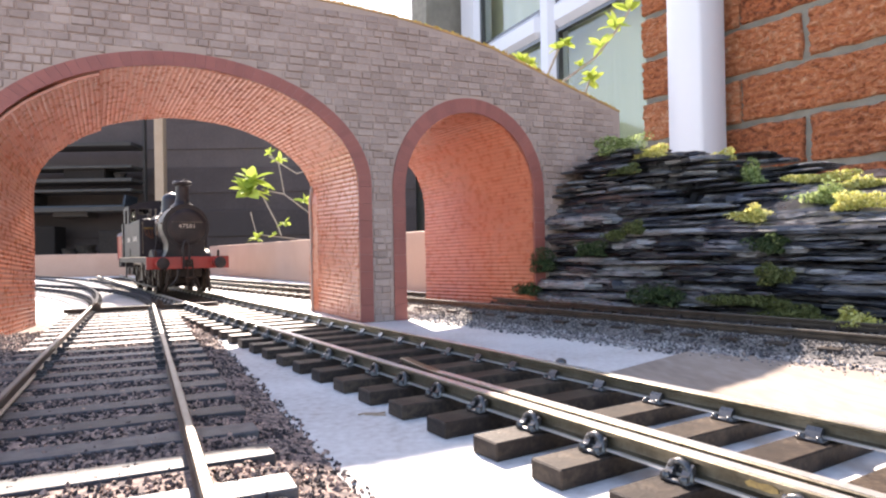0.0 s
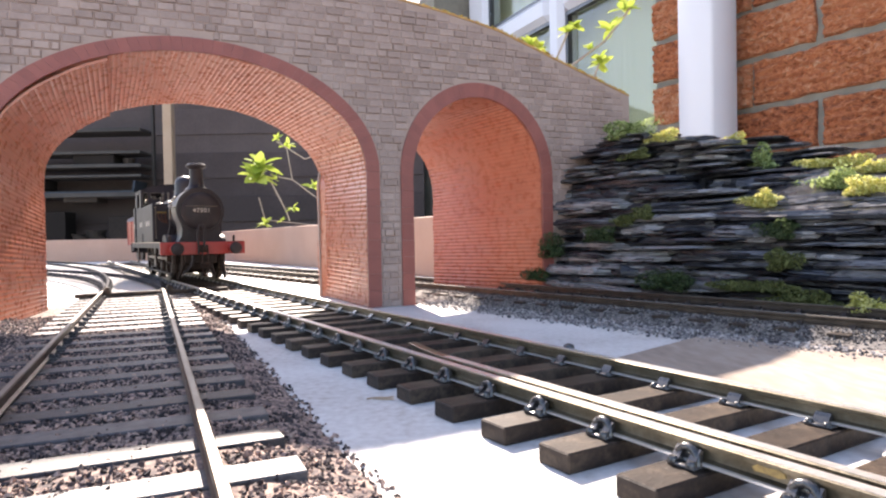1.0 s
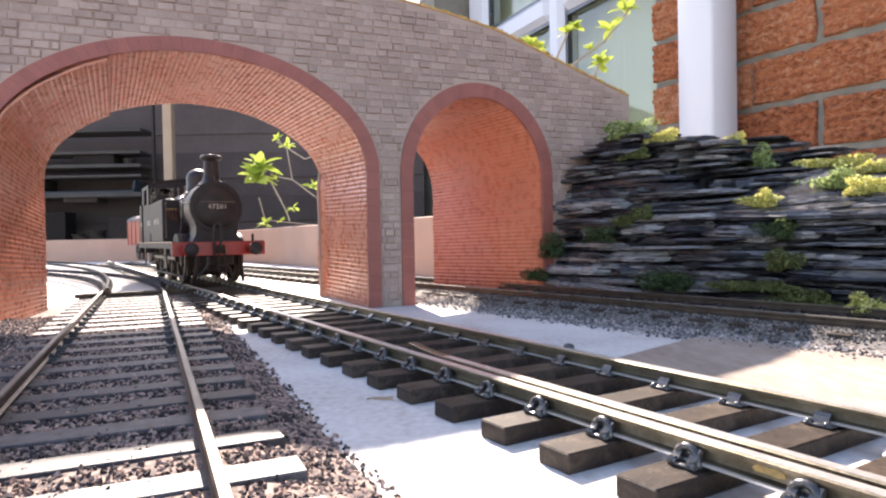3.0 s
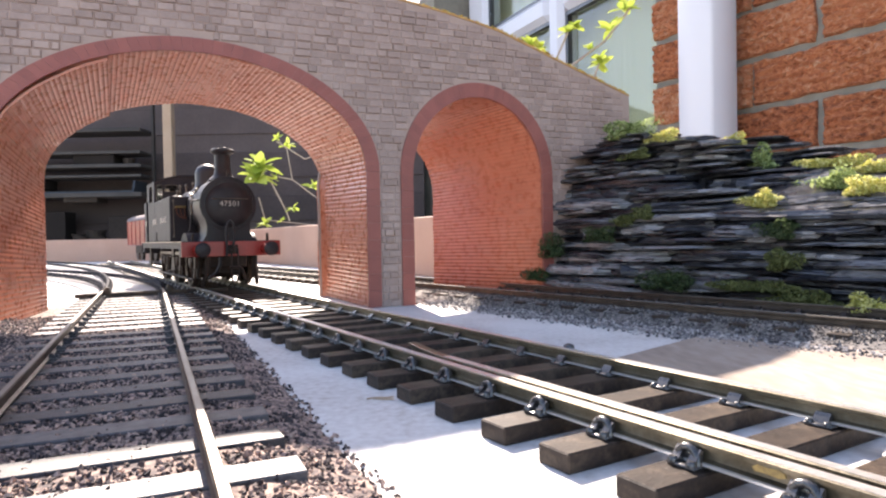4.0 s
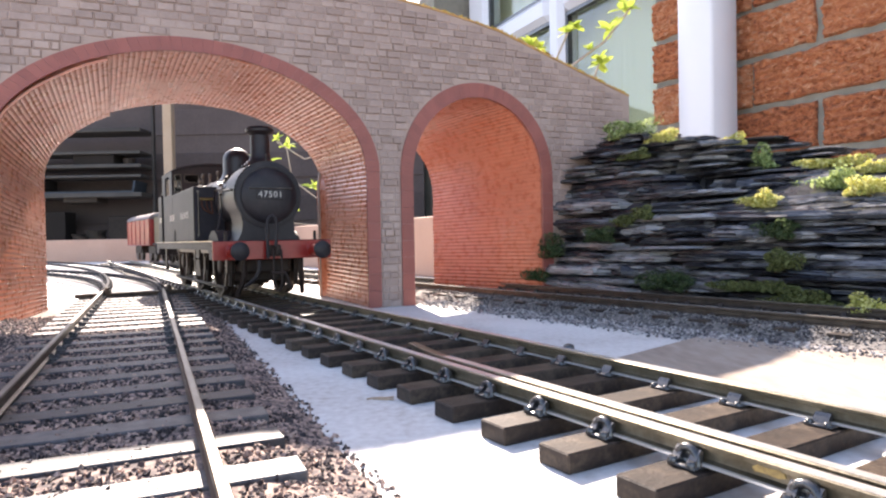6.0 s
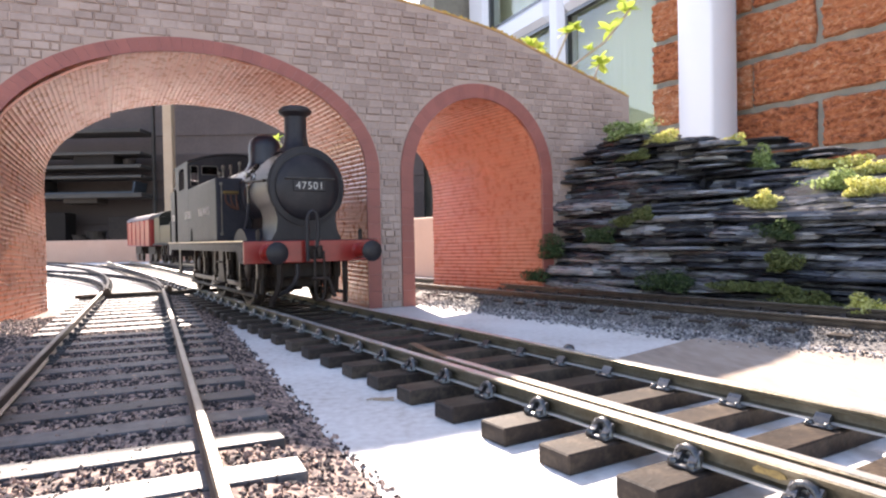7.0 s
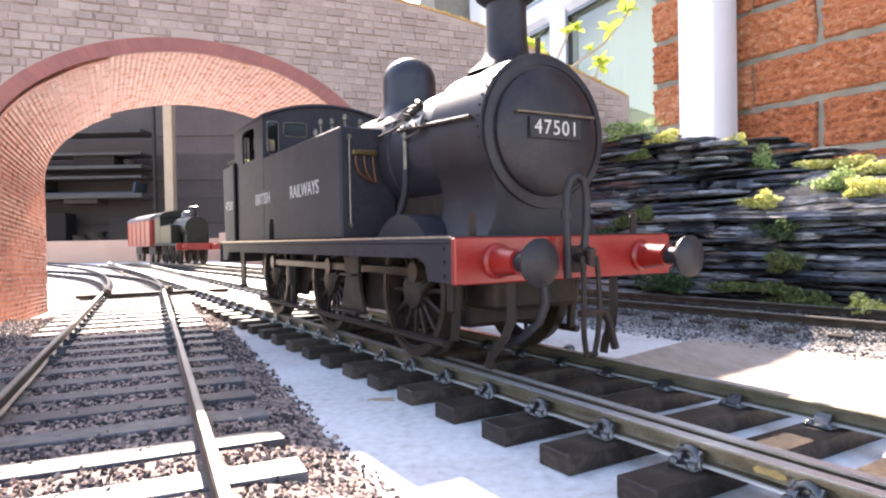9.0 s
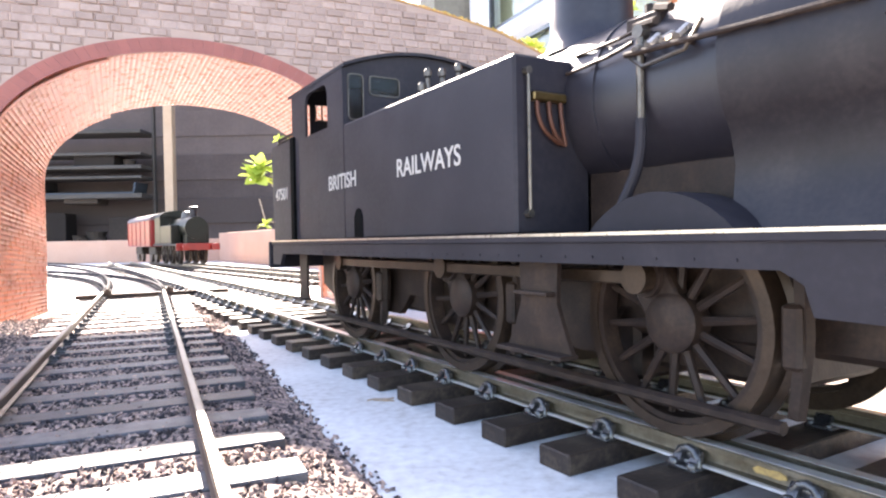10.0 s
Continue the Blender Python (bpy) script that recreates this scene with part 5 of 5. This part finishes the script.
        box(bm, -66.5, -50, *sorted((24.6 * y, 28.4 * y)), 9.6, 10.3, 0.1)
        box(bm, -62.5, -54, *sorted((24.6 * y, 27.6 * y)), 19.2, 19.8, 0.1)
        P("tread", bm, M_DUSTY, st)
        bm = bmesh.new()
        prism(bm, [(-178, 24.6), (-171, 24.6), (-171.4, 15), (-170.4, 10.6), (-179, 10.6), (-177.6, 15)], 25.4 * y - 0.4, 25.4 * y + 0.4)
        box(bm, -179, -170.4, *sorted((24.6 * y, 28.2 * y)), 10.2, 10.9, 0.1)
        P("rear_step", bm, M_DUSTY)
        # brake gear
        for x in AXLES:
            bm = bmesh.new()
            pipe(bm, [(x + 18.4, 17 * y, 26), (x + 18.8, 17 * y, 16), (x + 17.6, 17 * y, 6)], 1.1, 5)
            box(bm, x + 16.6, x + 19.2, 17 * y - 1.8, 17 * y + 1.8, 12, 20, 0.5)
            P("brake_hanger", bm, M_DUSTY)
        bm = bmesh.new()
        pipe(bm, [(-170, 19.4 * y, 5.2), (-20.5, 19.4 * y, 5.2)], 0.9, 7)
        P("brake_rod", bm, M_DUSTY)
    # cab with open sides
    for y in (-1, 1):
        bm = bmesh.new()
        a, b = sorted((25.6 * y, 26.4 * y))
        # one plate round an arched opening
        hole = [(-158.02, 60.6), (-168, 60.6), (-168, 70.0), (-167.5, 71.7), (-166.5, 72.7), (-164.8, 73.2), (-152.6, 73.2), (-150.9, 72.7), (-149.9, 71.7), (-149.4, 70.0), (-149.4, 60.6), (-157.98, 60.6)]
        prism(bm, [(-158.02, 29.0)] + hole + [(-157.98, 29.0), (-138, 29.0), (-138, 75.2), (-181, 75.2), (-181, 29.0)], a, b)
        bmesh.ops.triangulate(bm, faces=[f for f in bm.faces if len(f.verts) > 4])
        cab = P("cab_side", bm, M_BLACK)
        # black strip laid on the cab side, standing for a shaded gap
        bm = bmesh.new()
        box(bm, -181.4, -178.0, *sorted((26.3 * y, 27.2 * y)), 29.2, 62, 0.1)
        P("cab_gap_shade", bm, M_RECESS_SHADE, cab, "near-black strip painted as the shade of a gap at the cab rear")
    roof = [(26.6 * math.sin(math.radians(a)) * 1.0, 74.9 + 5.6 * math.cos(math.radians(a)) ** 2) for a in range(-90, 91, 10)]
    bm = bmesh.new()
    prism(bm, [(p[0], p[1] + 0.9) for p in roof] + [(p[0], p[1]) for p in reversed(roof)], -184, -136.5, "yz")
    P("cab_roof", bm, M_BLACK, loco, "curved cab roof")
    for x, nm in ((-138.6, "cab_front"), (-181, "cab_back")):
        bm = bmesh.new()
        # plate with two openings each side, built of strips
        for y0, y1, z0, z1 in ((-25.6, 25.6, 29, 61), (-25.6, -24.9, 61, 73.4), (-20.4, -18.6, 61, 73.4), (-18.6, -9.4, 61, 68.2), (-9.4, 9.4, 61, 73.4), (9.4, 18.6, 61, 68.2), (18.6, 20.4, 61, 73.4), (24.9, 25.6, 61, 73.4), (-25.6, 25.6, 73.4, 75.0)):
            box(bm, x, x + 0.7, y0, y1, z0, z1)
        inner = [(p[0] * 0.97, p[1]) for p in roof]
        prism(bm, inner, x, x + 0.7, "yz")
        bmesh.ops.remove_doubles(bm, verts=bm.verts, dist=0.01)
        front = P(nm, bm, M_BLACK)
        for y0, y1, z0 in ((-24.8, -20.5, 61.2), (-18.5, -9.5, 68.3), (9.5, 18.5, 68.3), (20.5, 24.8, 61.2)):
            if x > -150:
                bm = bmesh.new()
                box(bm, x + 0.2, x + 0.45, y0 - 0.1, y1 + 0.1, z0 - 0.1, 73.4)
                P("spectacle_glass", bm, M_PANE, front, "clear cab window glass")
            else:
                for k in range(3):
                    bm = bmesh.new()
                    yb = y0 + (y1 - y0) * (k + 1) / 4
                    rod(bm, (x + 0.35, yb, z0), (x + 0.35, yb, 73.4), 0.3, 6)
                    P("window_bar", bm, M_DUSTY, front)
            bm = bmesh.new()
            e = x + 0.9
            pipe(bm, [(e, y0, z0 + 0.9), (e, y0, 72.5), (e, y0 + 0.3, 73.1), (e, y0 + 0.9, 73.4), (e, y1 - 0.9, 73.4), (e, y1 - 0.3, 73.1), (e, y1, 72.5), (e, y1, z0 + 0.9), (e, y1 - 0.3, z0 + 0.3), (e, y1 - 0.9, z0), (e, y0 + 0.9, z0), (e, y0 + 0.3, z0 + 0.3), (e, y0, z0 + 0.9)], 0.22, 5)
            P("spectacle_rim", bm, M_STEEL, front, "thin dull metal window rim")
    bm = bmesh.new()
    box(bm, -180, -139, -25, 25, 29.0, 30, 0)
    box(bm, -150, -140, -14, 14, 30, 63, 1)
    P("cab_fittings", bm, M_DUSTY)
    # bunker
    bm = bmesh.new()
    prism(bm, [(-204, 29.0), (-181.4, 29.0), (-181.4, 62), (-205, 62), (-206, 60), (-205.4, 52)], -26.0, 26.0)
    bunker = P("coal_bunker", bm, M_BLACK)
    for y in (-1, 1):
        turn = Euler((radians(90), 0, 0 if y < 0 else radians(180))).to_matrix().to_4x4()
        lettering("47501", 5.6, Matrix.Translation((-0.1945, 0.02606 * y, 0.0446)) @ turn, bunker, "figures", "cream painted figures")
        bm = bmesh.new()
        pipe(bm, [(-203, 24 * y, 62), (-203, 24 * y, 64.6), (-184, 24 * y, 64.6), (-184, 24 * y, 62)], 0.6, 6)
        pipe(bm, [(-203, 24 * y, 63.4), (-184, 24 * y, 63.4)], 0.4, 6)
        P("bunker_rail", bm, M_DUSTY, bunker)
    # wheels and rods
    wheels = []
    centre, tyre = wheel_meshes()
    c0 = part("wheel", centre, M_DUSTY, loco, "spoked brown black driving wheel", 40)
    t0 = part("tyre", tyre, M_TYRE, c0, "worn steel tyre", 40)
    spoke = None
    for i, x in enumerate(AXLES):
        for y in (-1, 1):
            if i == 0 and y == -1:
                w = c0
            else:
                w = new("wheel", c0.data)
                w.parent = loco
                tagged(w, "spoked brown black driving wheel")
                t = new("tyre", t0.data)
                t.parent = w
                tagged(t, "worn steel tyre")
            spoke = spokes(w, M_DUSTY, 16.0, spoke)
            wheels.append((w, x, y))
        bm = bmesh.new()
        rod(bm, (x, -14, 16), (x, 14, 16), 2.2, 12)
        P("axle", bm, M_DUSTY)
    rods = []
    for y in (-1, 1):
        bm = bmesh.new()
        box(bm, AXLES[2] - AXLES[1], AXLES[0] - AXLES[1], -0.6, 0.6, -1.1, 1.1, 0.25)
        for x in AXLES:
            turned(bm, [(2.4, -1.1), (2.4, 1.1)], 16, Matrix.Translation((x - AXLES[1], 0, 0)) @ Matrix.Rotation(radians(90), 4, "X"))
        rods.append((P("coupling_rod", bm, M_TYRE, loco, "oily steel coupling rod"), y))
    return loco, wheels, rods


loco, WHEELS, RODS = build_tank_engine()


def build_far_train():
    """The standing engine and coach on the second line."""
    def on_line(s):
        x, y = line_point(BACK_LINE, s)
        return mm(x, y, 6.98, -BACK_LINE[2] - 90)
    eng = empty("standing_locomotive", on_line(676), label="small dark green locomotive with bright red buffer beam standing still", category="model locomotive")
    P = lambda name, bm, mat, parent=eng, label="", smooth=35: part(name, bm, mat, parent, label, smooth)
    bm = bmesh.new()
    box(bm, -142, -1.5, -28, 28, 26, 29, 0.3)
    P("running_plate", bm, M_BLACK)
    bm = bmesh.new()
    box(bm, -1.6, 0, -29, 29, 19.5, 29.2, 0.3)
    beam = P("buffer_beam", bm, M_BEAM, eng, "bright red buffer beam")
    for y in (-19, 19):
        bm = bmesh.new()
        turned(bm, [(3.4, 0), (2.6, 2), (2.4, 9), (4.6, 9.6), (4.4, 11), (1, 11.4)], 16, along_x(0, 24, y))
        P("buffer", bm, M_BEAM, beam)
    bm = bmesh.new()
    rod(bm, (-105, 0, 50), (-6, 0, 50), 15.5, 36)
    box(bm, -30, -8, -13, 13, 29, 46, 1)
    boiler = P("boiler", bm, M_GREEN, eng, "dark green boiler", 25)
    bm = bmesh.new()
    turned(bm, [(8, 0), (5.2, 2.6), (4.8, 12), (6.6, 13.4), (6.6, 15.2), (4.6, 16)], 24, Matrix.Translation((-20, 0, 64)))
    P("chimney", bm, M_SMOKE, boiler, "black chimney with a lipped cap")
    bm = bmesh.new()
    turned(bm, [(9, 0), (7.4, 2.4), (7.2, 7), (5.5, 10.5), (1, 12)], 24, Matrix.Translation((-55, 0, 63.5)))
    P("dome", bm, M_STEEL, boiler, "polished steel dome")
    for y in (-1, 1):
        bm = bmesh.new()
        box(bm, -104, -40, *sorted((12 * y, 26 * y)), 29, 55, 1)
        P("side_tank", bm, M_GREEN)
    bm = bmesh.new()
    box(bm, -140, -104, -26, 26, 29, 68, 0.6)
    o = [(27 * math.sin(math.radians(a)), 68 + 10 * math.cos(math.radians(a))) for a in range(-90, 91, 15)]
    prism(bm, o, -142, -101, "yz")
    P("cab", bm, M_GREEN, eng, "dark cab with curved roof")
    centre, tyre = wheel_meshes(15.0)
    c0 = part("wheel", centre, M_DUSTY, eng, "", 40, mm(-36, -16.5, 15))
    t0 = part("tyre", tyre, M_TYRE, c0, "", 40)
    sp = spokes(c0, M_DUSTY, 15.0)
    for x in (-36, -76, -116):
        for y in (-1, 1):
            if (x, y) != (-36, -1):
                w = piece("wheel", c0.data, eng, mm(x, 16.5 * y, 15, 0 if y < 0 else 180))
                piece("tyre", t0.data, w, mm(0, 0, 0))
                spokes(w, M_DUSTY, 15.0, sp)
    coach = empty("parcels_van", on_line(828), label="crimson ribbed van with grey roof behind the standing engine", category="model van")
    bm = bmesh.new()
    box(bm, -174, 0, -30, 30, 25, 66, 1.5)
    body = part("body", bm, M_MAROON, coach, "crimson painted coach body")
    bm = bmesh.new()
    prism(bm, [(31 * math.sin(math.radians(a)), 65.5 + 12 * math.cos(math.radians(a))) for a in range(-90, 91, 15)], -176, 2, "yz")
    part("roof", bm, M_ROOF, coach, "curved grey coach roof", 30)
    for k in range(6):
        for y in (-1, 1):
            bm = bmesh.new()
            box(bm, -172.5 + 34 * k, -170.5 + 34 * k, *sorted((29.9 * y, 30.8 * y)), 26, 65, 0)
            part("rib", bm, M_MAROON, body)
    for x in (-36, -138):
        bm = bmesh.new()
        box(bm, x - 24, x + 24, -20, 20, 12, 25, 1)
        part("bogie", bm, M_DUSTY, coach)
        for d in (-17, 17):
            for y in (-16.5, 16.5):
                bm = bmesh.new()
                turned(bm, [(11, -2), (11.2, 1), (12, 2), (3, 2.2)], 24, Matrix.Translation((x + d, y, 11)) @ Matrix.Rotation(radians(90 if y > 0 else -90), 4, "X"))
                part("wheel", bm, M_TYRE, coach)


build_far_train()

# a dark bead lying on the board
bm = bmesh.new()
turned(bm, [(0.8, 0), (1.5, 0.4), (1.8, 1.3), (1.6, 2.2), (0.7, 2.8)], 14)
bead = part("track_pin", bm, M_CHAIR, smooth=60, m=mm(37.5, 196, 0))
tagged(bead, "small dark round pin head on the board", "pin")


def motions():
    times = [k / 10 for k in range(101)]
    walk(loco, [(t, at_s(run(t))) for t in times])
    end = run(10.0)
    for w, x, y in WHEELS:
        rows = []
        for t in times:
            a = radians(-32) - (run(t) - end) / 16.0 + (0 if y < 0 else math.pi / 2)
            m = mm(x, 16.5 * y, 16) @ Matrix.Rotation(a, 4, "Y")
            rows.append((t, m if y < 0 else m @ Matrix.Rotation(math.pi, 4, "Z")))
        walk(w, rows)
    for r, y in RODS:
        rows = []
        for t in times:
            a = radians(-32) - (run(t) - end) / 16.0 + (0 if y < 0 else math.pi / 2)
            rows.append((t, mm(AXLES[1] + 7.5 * math.sin(a), 20.2 * y, 16 + 7.5 * math.cos(a))))
        walk(r, rows)


motions()
